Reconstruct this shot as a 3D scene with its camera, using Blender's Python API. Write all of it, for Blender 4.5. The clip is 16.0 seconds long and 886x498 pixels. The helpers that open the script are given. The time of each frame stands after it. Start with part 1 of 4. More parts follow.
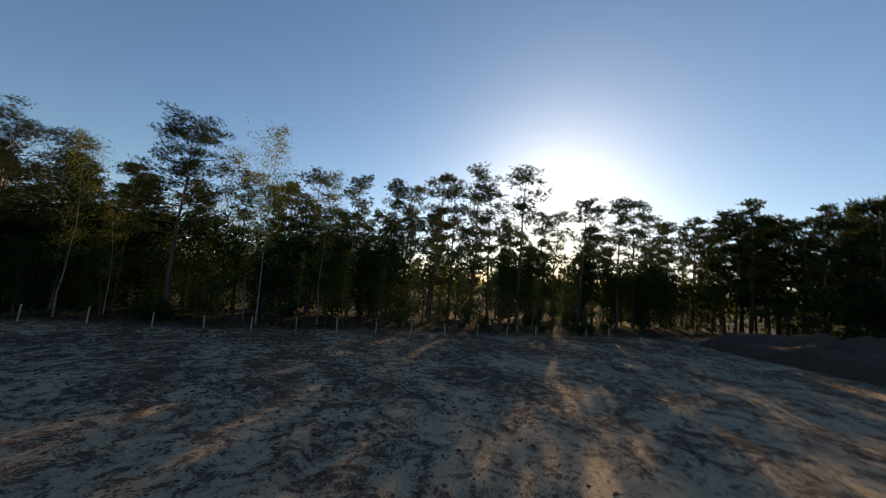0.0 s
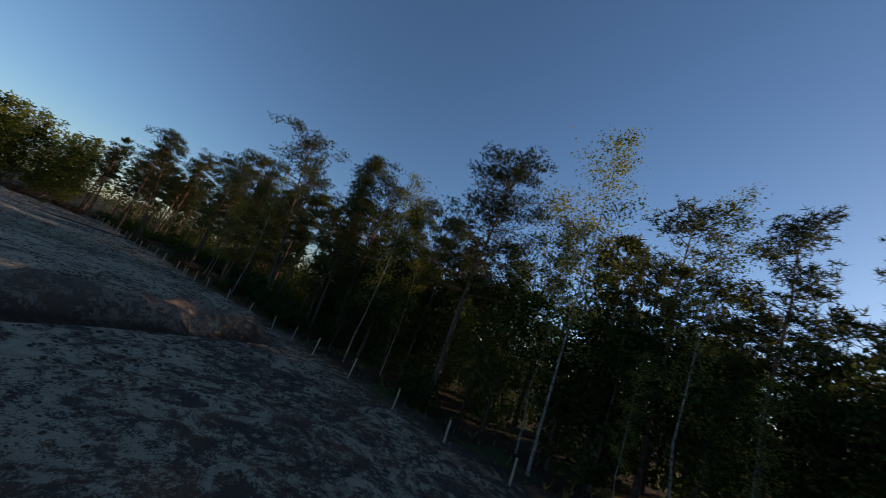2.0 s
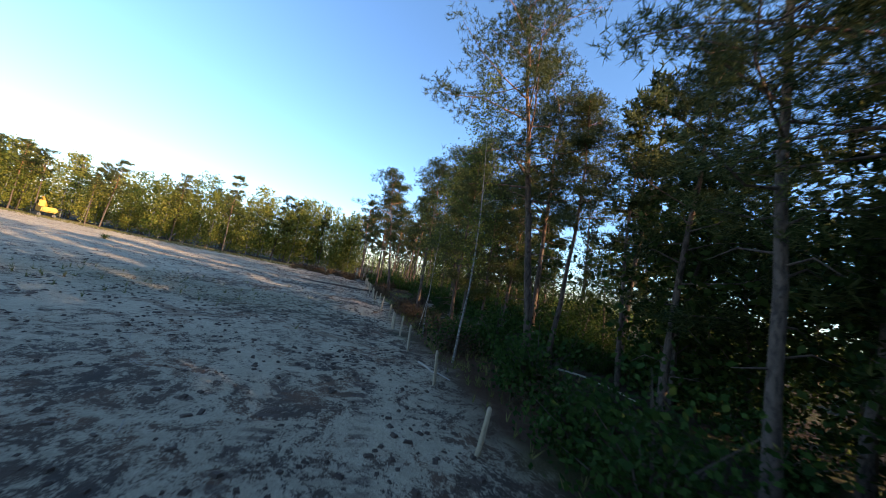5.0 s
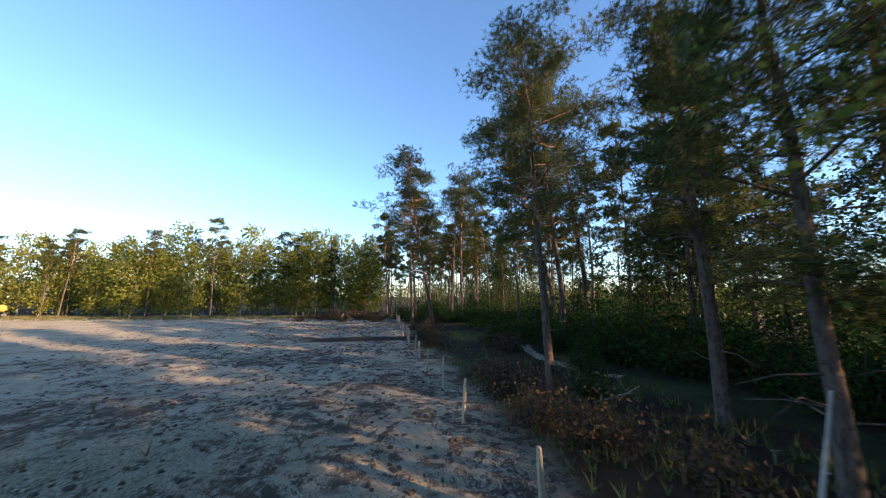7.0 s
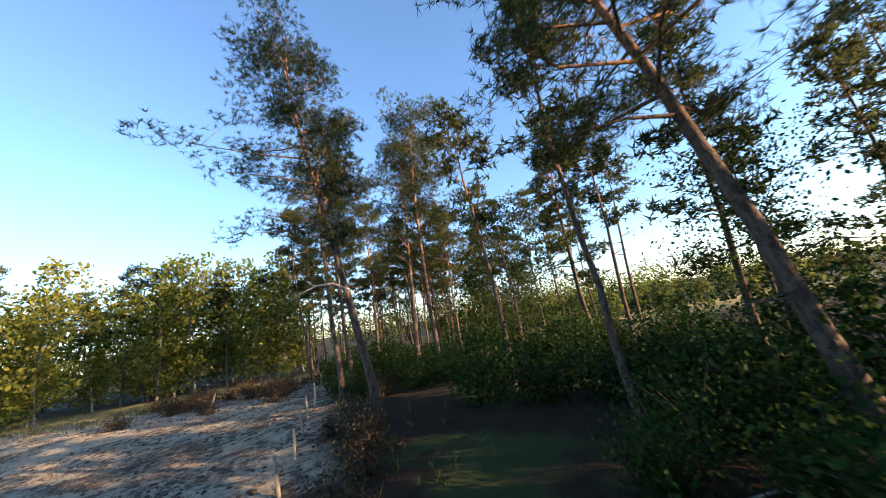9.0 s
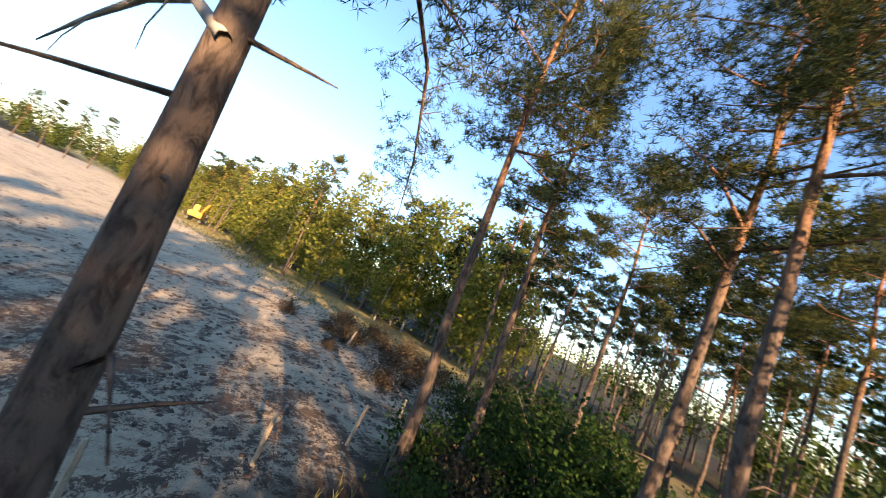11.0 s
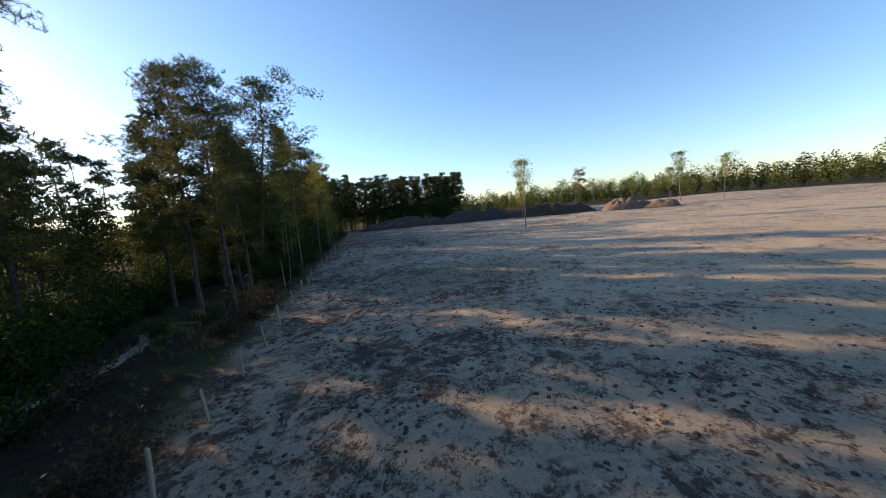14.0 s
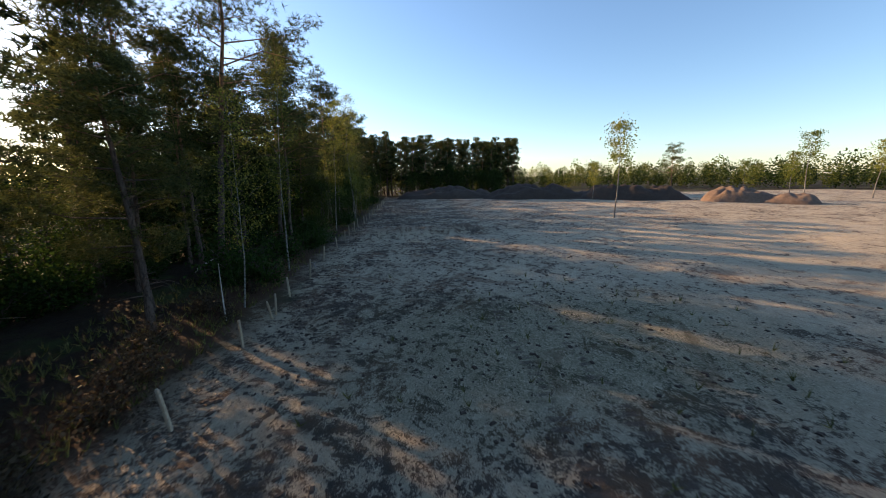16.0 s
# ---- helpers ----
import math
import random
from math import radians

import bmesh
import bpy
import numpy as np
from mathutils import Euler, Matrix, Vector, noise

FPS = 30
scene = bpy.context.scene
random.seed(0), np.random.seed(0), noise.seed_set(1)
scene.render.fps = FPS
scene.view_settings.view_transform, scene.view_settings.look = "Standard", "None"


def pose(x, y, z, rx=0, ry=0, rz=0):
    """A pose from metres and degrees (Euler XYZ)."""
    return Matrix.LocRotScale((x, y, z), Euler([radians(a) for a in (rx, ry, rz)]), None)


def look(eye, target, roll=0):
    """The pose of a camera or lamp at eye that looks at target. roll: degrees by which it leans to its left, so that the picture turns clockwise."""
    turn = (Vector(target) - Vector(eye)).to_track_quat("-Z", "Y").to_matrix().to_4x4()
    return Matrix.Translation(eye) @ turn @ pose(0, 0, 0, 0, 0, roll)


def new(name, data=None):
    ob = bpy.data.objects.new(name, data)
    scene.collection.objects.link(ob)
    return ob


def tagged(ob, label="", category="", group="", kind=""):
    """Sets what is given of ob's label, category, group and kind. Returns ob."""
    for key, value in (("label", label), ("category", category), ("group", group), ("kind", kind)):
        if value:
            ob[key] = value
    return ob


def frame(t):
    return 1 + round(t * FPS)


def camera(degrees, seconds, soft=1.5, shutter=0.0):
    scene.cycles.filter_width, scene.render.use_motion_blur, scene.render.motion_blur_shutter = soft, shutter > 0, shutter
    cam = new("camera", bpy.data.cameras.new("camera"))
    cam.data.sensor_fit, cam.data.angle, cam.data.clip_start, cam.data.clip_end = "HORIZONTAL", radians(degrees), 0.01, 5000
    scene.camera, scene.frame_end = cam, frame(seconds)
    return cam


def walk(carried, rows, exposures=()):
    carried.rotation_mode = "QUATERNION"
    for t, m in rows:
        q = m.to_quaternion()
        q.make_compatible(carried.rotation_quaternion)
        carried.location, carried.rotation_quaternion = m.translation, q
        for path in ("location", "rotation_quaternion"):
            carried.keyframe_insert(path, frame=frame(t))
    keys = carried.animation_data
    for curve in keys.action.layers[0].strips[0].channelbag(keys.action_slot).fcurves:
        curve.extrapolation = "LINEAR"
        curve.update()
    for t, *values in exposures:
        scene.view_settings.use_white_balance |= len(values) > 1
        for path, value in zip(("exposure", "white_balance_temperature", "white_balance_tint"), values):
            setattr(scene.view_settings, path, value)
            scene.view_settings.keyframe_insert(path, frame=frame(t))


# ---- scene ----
# seconds, place, then tilt, roll and heading in degrees
PATH = [
    (0, -2.23, -1.36, 5.15, 95.1, -4.7, -20.2),
    (0.5, -1.19, 2.91, 4.39, 103.7, -18.3, -15.0),
    (1, -0.70, 7.07, 3.83, 106.6, -18.9, -4.6),
    (1.5, -1.13, 11.14, 4.10, 105.2, -16.8, 15.4),
    (2, -2.54, 14.69, 4.46, 103.3, -20.8, 32.6),
    (2.5, -4.95, 17.61, 4.65, 101.1, -22.1, 42.8),
    (3, -7.79, 19.98, 4.28, 98.4, -17.9, 52.8),
    (3.5, -11.13, 21.91, 3.87, 95.7, -12.8, 61.2),
    (4, -14.92, 23.58, 3.78, 94.8, -8.3, 64.8),
    (4.5, -18.78, 25.08, 3.76, 94.5, -7.5, 68.8),
    (5, -23.11, 26.43, 3.40, 95.2, -11.3, 75.0),
    (7.5, -46.26, 27.32, 3.42, 99.1, 4.5, 77.0),
    (8, -51.17, 28.28, 3.77, 100.3, 9.4, 70.0),
    (10.5, -73.21, 34.22, 4.06, 104.0, -10.5, 96.3),
    (11, -75.52, 34.59, 4.64, 99.3, -23.5, 115.2),
    (11.5, -77.79, 33.66, 4.41, 95.7, -29.7, 139.1),
    (12, -79.48, 31.75, 4.18, 88.9, -20.0, 173.7),
    (12.5, -80.06, 29.32, 4.34, 85.0, -14.7, -154.9),
    (13, -79.27, 27.01, 4.57, 84.7, -9.5, -132.2),
    (13.5, -77.12, 25.14, 4.92, 84.6, -3.3, -113.9),
    (14, -74.20, 24.03, 5.49, 83.0, 5.6, -102.6),
    (14.5, -70.65, 23.33, 5.92, 79.5, 3.5, -99.4),
    (15, -66.92, 23.06, 6.12, 76.2, 2.6, -97.5),
    (15.5, -62.96, 23.12, 6.07, 76.3, 1.2, -95.9),
    (16, -58.86, 23.41, 5.84, 78.2, 0.8, -95.8),
]
EXPOSURES = [(0, 0.1, 6700, 10), (1.0, -0.05, 6200, 10), (2.0, -0.05, 6000, 10), (2.5, 0.15, 6000, 10), (3.0, 0.55, 6000, 10), (4.0, 1.3, 6000, 10), (5.0, 1.65, 6000, 10), (7.5, 1.6, 6050, 10),
             (8.0, 1.65, 6100, 10), (10.5, 2.1, 6500, 12), (11.0, 2.15, 6450, 12), (11.5, 1.9, 6250, 12), (12.5, 1.42, 6000, 12), (13.5, 0.98, 6000, 12), (15.0, 1.0, 6400, 12), (16.0, 1.1, 6600, 12)]
cam = camera(105.0, 16.0, soft=0.9, shutter=0.14)
walk(cam, [(t, pose(*p)) for t, *p in PATH], EXPOSURES)

# ---- light: a low evening sun behind the wood, and a clear sky ----
SUN_AZ, SUN_EL = radians(38.5), radians(15.0)
to_sun = Vector((math.sin(SUN_AZ) * math.cos(SUN_EL), math.cos(SUN_AZ) * math.cos(SUN_EL), math.sin(SUN_EL)))
world = bpy.data.worlds.new("evening_sky")
scene.world = world
world.use_nodes = True
wn = world.node_tree
wn.nodes.clear()
sky = wn.nodes.new("ShaderNodeTexSky")
sky.sky_type, sky.sun_disc = "NISHITA", False
sky.sun_elevation, sky.sun_rotation = SUN_EL, SUN_AZ
sky.air_density, sky.dust_density, sky.ozone_density = 1.0, 0.36, 3.0
background = wn.nodes.new("ShaderNodeBackground")
background.inputs["Strength"].default_value = 0.125
out = wn.nodes.new("ShaderNodeOutputWorld")
wn.links.new(sky.outputs[0], background.inputs[0])
wn.links.new(background.outputs[0], out.inputs[0])
lamp = bpy.data.lights.new("sun", "SUN")
lamp.energy, lamp.angle, lamp.color = 5.0, radians(0.6), (1.0, 0.66, 0.36)
sun = new("sun", lamp)
sun.matrix_world = look((0, 0, 60), Vector((0, 0, 60)) - to_sun)

# ---- materials ----


def material(name):
    m = bpy.data.materials.new(name)
    m.use_nodes = True
    n = m.node_tree
    n.nodes.clear()
    end = n.nodes.new("ShaderNodeOutputMaterial")
    return m, n, end


class Nodes:
    """Short words for wiring a node material."""

    def __init__(self, tree):
        self.t = tree

    def node(self, kind, **values):
        made = self.t.nodes.new(kind)
        for key, value in values.items():
            made.inputs[key].default_value = value
        return made

    def link(self, a, b):
        self.t.links.new(a, b)

    def position(self):
        return self.t.nodes.new("ShaderNodeNewGeometry").outputs["Position"]

    def noise(self, where, scale, detail=4.0, rough=0.6, distort=0.0):
        n = self.node("ShaderNodeTexNoise", Scale=scale, Detail=detail, Roughness=rough, Distortion=distort)
        self.link(where, n.inputs["Vector"])
        return n.outputs["Fac"]

    def ramp(self, fac, *stops):
        r = self.t.nodes.new("ShaderNodeValToRGB")
        while len(r.color_ramp.elements) < len(stops):
            r.color_ramp.elements.new(0.5)
        for e, (at, colour) in zip(r.color_ramp.elements, stops):
            e.position = at
            e.color = (*colour, 1) if isinstance(colour, tuple) else (colour, colour, colour, 1)
        self.link(fac, r.inputs[0])
        return r.outputs[0]

    def mix(self, fac, a, b, how="MIX"):
        m = self.t.nodes.new("ShaderNodeMix")
        m.data_type, m.blend_type = "RGBA", how
        for value, socket in ((fac, m.inputs[0]), (a, m.inputs[6]), (b, m.inputs[7])):
            if isinstance(value, (int, float)):
                socket.default_value = value
            elif isinstance(value, tuple):
                socket.default_value = (*value, 1)
            else:
                self.link(value, socket)
        return m.outputs[2]

    def math(self, how, a, b=0.0, clamp=False):
        m = self.t.nodes.new("ShaderNodeMath")
        m.operation, m.use_clamp = how, clamp
        for value, socket in ((a, m.inputs[0]), (b, m.inputs[1])):
            if isinstance(value, (int, float)):
                socket.default_value = value
            else:
                self.link(value, socket)
        return m.outputs[0]

    def bump(self, height, strength, distance):
        b = self.node("ShaderNodeBump", Strength=strength, Distance=distance)
        self.link(height, b.inputs["Height"])
        return b.outputs["Normal"]

    def surface(self, end, colour, rough, normal=None, spec=0.3):
        s = self.node("ShaderNodeBsdfPrincipled", Roughness=rough)
        s.inputs["Specular IOR Level"].default_value = spec
        if isinstance(colour, tuple):
            s.inputs["Base Color"].default_value = (*colour, 1)
        else:
            self.link(colour, s.inputs["Base Color"])
        if normal is not None:
            self.link(normal, s.inputs["Normal"])
        self.link(s.outputs[0], end.inputs[0])
        return s


def band(k, value, low, high, soft):
    """1 between low and high of a socket, with soft edges."""
    up = k.math("DIVIDE", k.math("SUBTRACT", value, low - soft), 2 * soft, True)
    down = k.math("DIVIDE", k.math("SUBTRACT", high + soft, value), 2 * soft, True)
    return k.math("MULTIPLY", up, down)


def ground_material():
    m, tree, end = material("ground_sand_and_litter")
    k = Nodes(tree)
    p = k.position()
    sep = k.node("ShaderNodeSeparateXYZ")
    k.link(p, sep.inputs[0])
    x, y = sep.outputs[0], sep.outputs[1]
    wob = k.math("MULTIPLY", k.math("SUBTRACT", k.noise(p, 0.35, 3), 0.5), 5.0)
    big, mid, fine = k.noise(p, 0.2, 4, 0.6, 0.6), k.noise(p, 1.7, 6, 0.7, 1.6), k.noise(p, 7.0, 7, 0.74, 2.2)
    speck = k.noise(p, 28.0, 3, 0.6)
    sand = k.ramp(mid, (0.25, (0.37, 0.305, 0.215)), (0.5, (0.55, 0.462, 0.322)), (0.75, (0.67, 0.58, 0.43)))
    sand = k.mix(k.ramp(speck, (0.35, 0.0), (0.7, 0.35)), sand, (0.21, 0.175, 0.145))
    # turned soil, in shreds and patches, more of it close to the fence
    near = k.math("DIVIDE", k.math("SUBTRACT", y, -4.0), 34.0, True)
    blot = k.noise(p, 0.75, 5, 0.68, 1.8)
    shreds = k.math("ADD", k.math("MULTIPLY", fine, 0.5), k.math("MULTIPLY", mid, 0.42))
    shreds = k.math("ADD", shreds, k.math("MULTIPLY", blot, 0.42))
    shreds = k.math("ADD", shreds, k.math("MULTIPLY", k.math("SUBTRACT", big, 0.5), 0.28))
    shreds = k.math("ADD", shreds, k.math("MULTIPLY", near, 0.075))
    eastern = k.math("DIVIDE", k.math("ADD", k.math("ADD", x, wob), 24.0), 4.0, True)
    shreds = k.math("ADD", shreds, k.math("MULTIPLY", eastern, 0.04))
    soil = k.ramp(shreds, (0.722, 0.0), (0.774, 0.93))
    earth = k.ramp(k.noise(p, 0.55, 3), (0.38, (0.05, 0.042, 0.038)), (0.52, (0.085, 0.058, 0.042)), (0.66, (0.15, 0.085, 0.052)))
    col = k.mix(k.ramp(shreds, (0.68, 0.0), (0.73, 0.25)), sand, (0.27, 0.205, 0.16))
    col = k.mix(soil, col, earth)
    rust = k.ramp(k.noise(p, 0.22, 5, 0.65, 1.2), (0.60, 0.0), (0.68, 0.6))
    col = k.mix(rust, col, k.mix(fine, (0.10, 0.05, 0.03), (0.21, 0.125, 0.08)))
    moss = k.math("MULTIPLY", band(k, k.math("ADD", x, wob), -52.0, -43.0, 2.0), band(k, k.math("ADD", y, wob), 10.0, 25.0, 3.0))
    moss = k.math("MULTIPLY", moss, k.ramp(fine, (0.40, 0.0), (0.55, 0.65)))
    col = k.mix(moss, col, (0.07, 0.085, 0.035))
    # tyre tracks beside the fence
    lug = k.t.nodes.new("ShaderNodeTexWave")
    lug.inputs["Scale"].default_value, lug.inputs["Distortion"].default_value = 0.9, 1.5
    k.link(p, lug.inputs["Vector"])
    run = k.math("ADD", k.math("ADD", y, k.math("MULTIPLY", wob, 0.12)), k.math("MULTIPLY", x, 0.05))
    pair = k.math("MAXIMUM", band(k, run, 23.6, 24.1, 0.08), band(k, run, 25.5, 26.0, 0.08))
    pair = k.math("MAXIMUM", pair, k.math("MAXIMUM", band(k, run, 15.2, 15.7, 0.08), band(k, run, 17.1, 17.6, 0.08)))
    tread = k.math("MULTIPLY", pair, k.ramp(lug.outputs["Fac"], (0.35, 0.0), (0.6, 0.7)))
    tread = k.math("MULTIPLY", tread, k.ramp(blot, (0.40, 0.0), (0.55, 1.0)))
    col = k.mix(tread, col, (0.13, 0.10, 0.08))
    strip = k.math("MULTIPLY", band(k, k.math("ADD", x, k.math("MULTIPLY", wob, 0.25)), -72.6, -69.6, 0.35),
                   band(k, k.math("ADD", y, k.math("MULTIPLY", wob, 0.4)), 21.0, 31.0, 0.8))
    col = k.mix(strip, col, k.mix(fine, (0.03, 0.023, 0.02), (0.06, 0.046, 0.038)))
    cut = k.math("ADD", k.math("ADD", x, k.math("MULTIPLY", y, 0.22)), k.math("MULTIPLY", wob, 0.12))
    ditch = k.math("MULTIPLY", band(k, cut, -17.3, -15.7, 0.35), band(k, y, 15.0, 29.0, 2.0))
    col = k.mix(k.math("MULTIPLY", ditch, 0.9), col, k.mix(fine, (0.035, 0.026, 0.02), (0.085, 0.06, 0.045)))
    slope = k.math("MULTIPLY", band(k, cut, -19.3, -17.5, 0.5), band(k, y, 15.0, 29.0, 2.0))
    col = k.mix(k.math("MULTIPLY", slope, 0.55), col, k.mix(mid, (0.13, 0.085, 0.06), (0.33, 0.24, 0.18)))
    # litter, moss and grass under the trees: behind the fence and along the far edges
    wood = k.math("DIVIDE", k.math("SUBTRACT", k.math("ADD", y, k.math("MULTIPLY", wob, 0.5)), 29.3), 1.8, True)
    west = k.math("DIVIDE", k.math("SUBTRACT", k.math("MULTIPLY", k.math("ADD", x, wob), -1.0), k.math("SUBTRACT", 101.0, k.math("MULTIPLY", y, 0.16))), 5.0, True)
    east = k.math("DIVIDE", k.math("SUBTRACT", k.math("ADD", x, wob), 49.0), 4.0, True)
    south = k.math("DIVIDE", k.math("SUBTRACT", k.math("MULTIPLY", y, -1.0), 125.0), 6.0, True)
    under = k.math("MAXIMUM", k.math("MAXIMUM", wood, west), k.math("MAXIMUM", east, south))
    litter = k.ramp(mid, (0.3, (0.022, 0.017, 0.012)), (0.55, (0.048, 0.032, 0.021)), (0.75, (0.026, 0.035, 0.013)))
    grass = k.ramp(fine, (0.3, (0.03, 0.05, 0.014)), (0.7, (0.075, 0.10, 0.03)))
    litter = k.mix(k.ramp(k.noise(p, 0.28, 3), (0.5, 0.0), (0.6, 0.8)), litter, grass)
    bracken = k.math("MULTIPLY", band(k, k.math("ADD", y, k.math("MULTIPLY", wob, 0.2)), 30.2, 33.4, 0.7), band(k, k.math("ADD", x, wob), -56.0, -30.0, 3.0))
    litter = k.mix(k.math("MULTIPLY", bracken, 0.85), litter, k.mix(fine, (0.05, 0.026, 0.015), (0.13, 0.07, 0.042)))
    dry = k.math("MULTIPLY", band(k, k.math("ADD", k.math("ADD", x, k.math("MULTIPLY", y, -0.16)), wob), -112.0, -98.0, 3.0), 0.9)
    litter = k.mix(dry, litter, k.mix(fine, (0.22, 0.19, 0.07), (0.42, 0.34, 0.16)))
    col = k.mix(under, col, litter)
    h = k.math("ADD", k.math("MULTIPLY", fine, 0.7), k.math("MULTIPLY", mid, 1.0))
    h = k.math("SUBTRACT", k.math("ADD", h, k.math("MULTIPLY", speck, 0.2)), k.math("MULTIPLY", tread, 0.35))
    k.surface(end, col, 0.95, k.bump(h, 1.0, 0.15), 0.15)
    return m


def bark_material(name, low, high, change, scale=9.0):
    """Bark that changes colour with height on the tree (object space)."""
    m, tree, end = material(name)
    k = Nodes(tree)
    coord = k.node("ShaderNodeTexCoord").outputs["Object"]
    stretch = k.node("ShaderNodeMapping")
    stretch.inputs["Scale"].default_value = (1, 1, 0.38)
    k.link(coord, stretch.inputs[0])
    sep = k.node("ShaderNodeSeparateXYZ")
    k.link(coord, sep.inputs[0])
    plates = k.noise(stretch.outputs[0], scale, 5, 0.7, 0.5)
    fac = k.math("ADD", k.math("DIVIDE", k.math("SUBTRACT", sep.outputs[2], change), 3.5), k.math("MULTIPLY", k.math("SUBTRACT", plates, 0.5), 0.8), True)
    col = k.mix(fac, low, high)
    col = k.mix(k.ramp(plates, (0.40, 0.85), (0.56, 0.0)), col, (0.032, 0.024, 0.02))
    col = k.mix(k.ramp(k.noise(coord, 1.3, 4), (0.45, 0.0), (0.65, 0.5)), col, (0.07, 0.055, 0.048))
    k.surface(end, col, 0.9, k.bump(plates, 1.0, 0.05), 0.15)
    return m


def birch_bark():
    m, tree, end = material("birch_bark")
    k = Nodes(tree)
    coord = k.node("ShaderNodeTexCoord").outputs["Object"]
    flat = k.node("ShaderNodeMapping")
    flat.inputs["Scale"].default_value = (1, 1, 3.0)
    k.link(coord, flat.inputs[0])
    marks = k.noise(flat.outputs[0], 3.2, 5, 0.7, 0.4)
    col = k.ramp(marks, (0.36, (0.045, 0.04, 0.035)), (0.48, (0.17, 0.155, 0.135)), (0.72, (0.36, 0.335, 0.295)))
    k.surface(end, col, 0.8, k.bump(marks, 0.4, 0.02), 0.25)
    return m


def leaf_material(name, dark, light, through_amount):
    m, tree, end = material(name)
    k = Nodes(tree)
    rnd = k.t.nodes.new("ShaderNodeNewGeometry").outputs["Random Per Island"]
    own = k.node("ShaderNodeObjectInfo").outputs["Random"]
    fac = k.math("ADD", k.math("MULTIPLY", rnd, 0.65), k.math("MULTIPLY", own, 0.35))
    col = k.ramp(fac, (0.2, dark), (0.95, light))
    s = k.node("ShaderNodeBsdfPrincipled", Roughness=0.65)
    s.inputs["Specular IOR Level"].default_value = 0.08
    k.link(col, s.inputs["Base Color"])
    tr = k.node("ShaderNodeBsdfTranslucent")
    k.link(col, tr.inputs[0])
    mixed = k.node("ShaderNodeMixShader", Fac=through_amount)
    k.link(s.outputs[0], mixed.inputs[1])
    k.link(tr.outputs[0], mixed.inputs[2])
    k.link(mixed.outputs[0], end.inputs[0])
    return m


def grain_material(name, dark, light, scale, rough=0.85, bump=0.4, spec=0.25):
    m, tree, end = material(name)
    k = Nodes(tree)
    coord = k.node("ShaderNodeTexCoord").outputs["Object"]
    own = k.node("ShaderNodeObjectInfo").outputs["Random"]
    n = k.noise(coord, scale, 5, 0.65, 0.4)
    wear = k.noise(coord, scale * 0.17, 3)
    col = k.ramp(k.math("ADD", k.math("MULTIPLY", n, 0.6), k.math("MULTIPLY", wear, 0.4)), (0.3, dark), (0.7, light))
    col = k.mix(k.math("MULTIPLY", own, 0.35), col, dark)
    k.surface(end, col, rough, k.bump(n, bump, 0.02), spec)
    return m


GROUND = ground_material()
PINE_BARK = bark_material("pine_bark", (0.13, 0.095, 0.075), (0.34, 0.17, 0.085), 6.5)
DARK_BARK = bark_material("dark_bark", (0.10, 0.08, 0.065), (0.17, 0.13, 0.10), 8.0)
BIRCH_BARK = birch_bark()
NEEDLES = leaf_material("pine_needles", (0.013, 0.027, 0.011), (0.14, 0.145, 0.045), 0.42)
BIRCH_LEAVES = leaf_material("birch_leaves", (0.085, 0.115, 0.02), (0.33, 0.30, 0.06), 0.55)
OAK_LEAVES = leaf_material("broad_leaves", (0.014, 0.03, 0.008), (0.075, 0.10, 0.022), 0.42)
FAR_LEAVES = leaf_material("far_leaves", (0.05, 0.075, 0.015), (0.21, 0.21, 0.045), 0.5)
BUSH_LEAVES = leaf_material("undergrowth_leaves", (0.011, 0.03, 0.007), (0.052, 0.09, 0.019), 0.38)
HEATHER = leaf_material("dry_brush", (0.04, 0.03, 0.02), (0.095, 0.068, 0.038), 0.22)
DRY_GRASS = leaf_material("grass_blades", (0.06, 0.075, 0.022), (0.24, 0.21, 0.08), 0.35)
STAKE = grain_material("split_chestnut", (0.26, 0.20, 0.13), (0.52, 0.43, 0.31), 14.0)
DEADWOOD = grain_material("bleached_deadwood", (0.24, 0.20, 0.165), (0.50, 0.45, 0.39), 12.0)
SOIL = grain_material("turned_soil", (0.042, 0.031, 0.025), (0.10, 0.074, 0.056), 3.0, 0.95, 0.9)
SANDHEAP = grain_material("sandy_spoil", (0.10, 0.065, 0.048), (0.22, 0.155, 0.11), 2.2, 0.95, 0.9)
TRAIL = grain_material("trodden_sand", (0.19, 0.155, 0.115), (0.36, 0.30, 0.23), 1.6, 0.95, 0.6)
YELLOW = grain_material("yellow_machine_paint", (0.34, 0.19, 0.02), (0.48, 0.27, 0.025), 2.0, 0.6, 0.05, 0.5)
STEEL = grain_material("dark_worn_steel", (0.03, 0.03, 0.03), (0.09, 0.085, 0.08), 5.0, 0.5, 0.1, 0.5)
GLASS = grain_material("dark_cab_glass", (0.012, 0.016, 0.02), (0.03, 0.035, 0.04), 1.0, 0.08, 0.0, 0.6)

# ---- mesh helpers ----
rng = np.random.default_rng(7)


def mesh_of(name, verts, faces, mat, smooth=False):
    me = bpy.data.meshes.new(name)
    me.from_pydata(np.asarray(verts, float).tolist(), [], faces if isinstance(faces, list) else faces.tolist())
    me.materials.append(mat)
    if smooth:
        me.polygons.foreach_set("use_smooth", [True] * len(me.polygons))
    me.update()
    return me


def part_mesh(name, me, parent, label=""):
    ob = new(name, me)
    ob.parent = parent
    if label:
        ob["label"] = label
    return ob


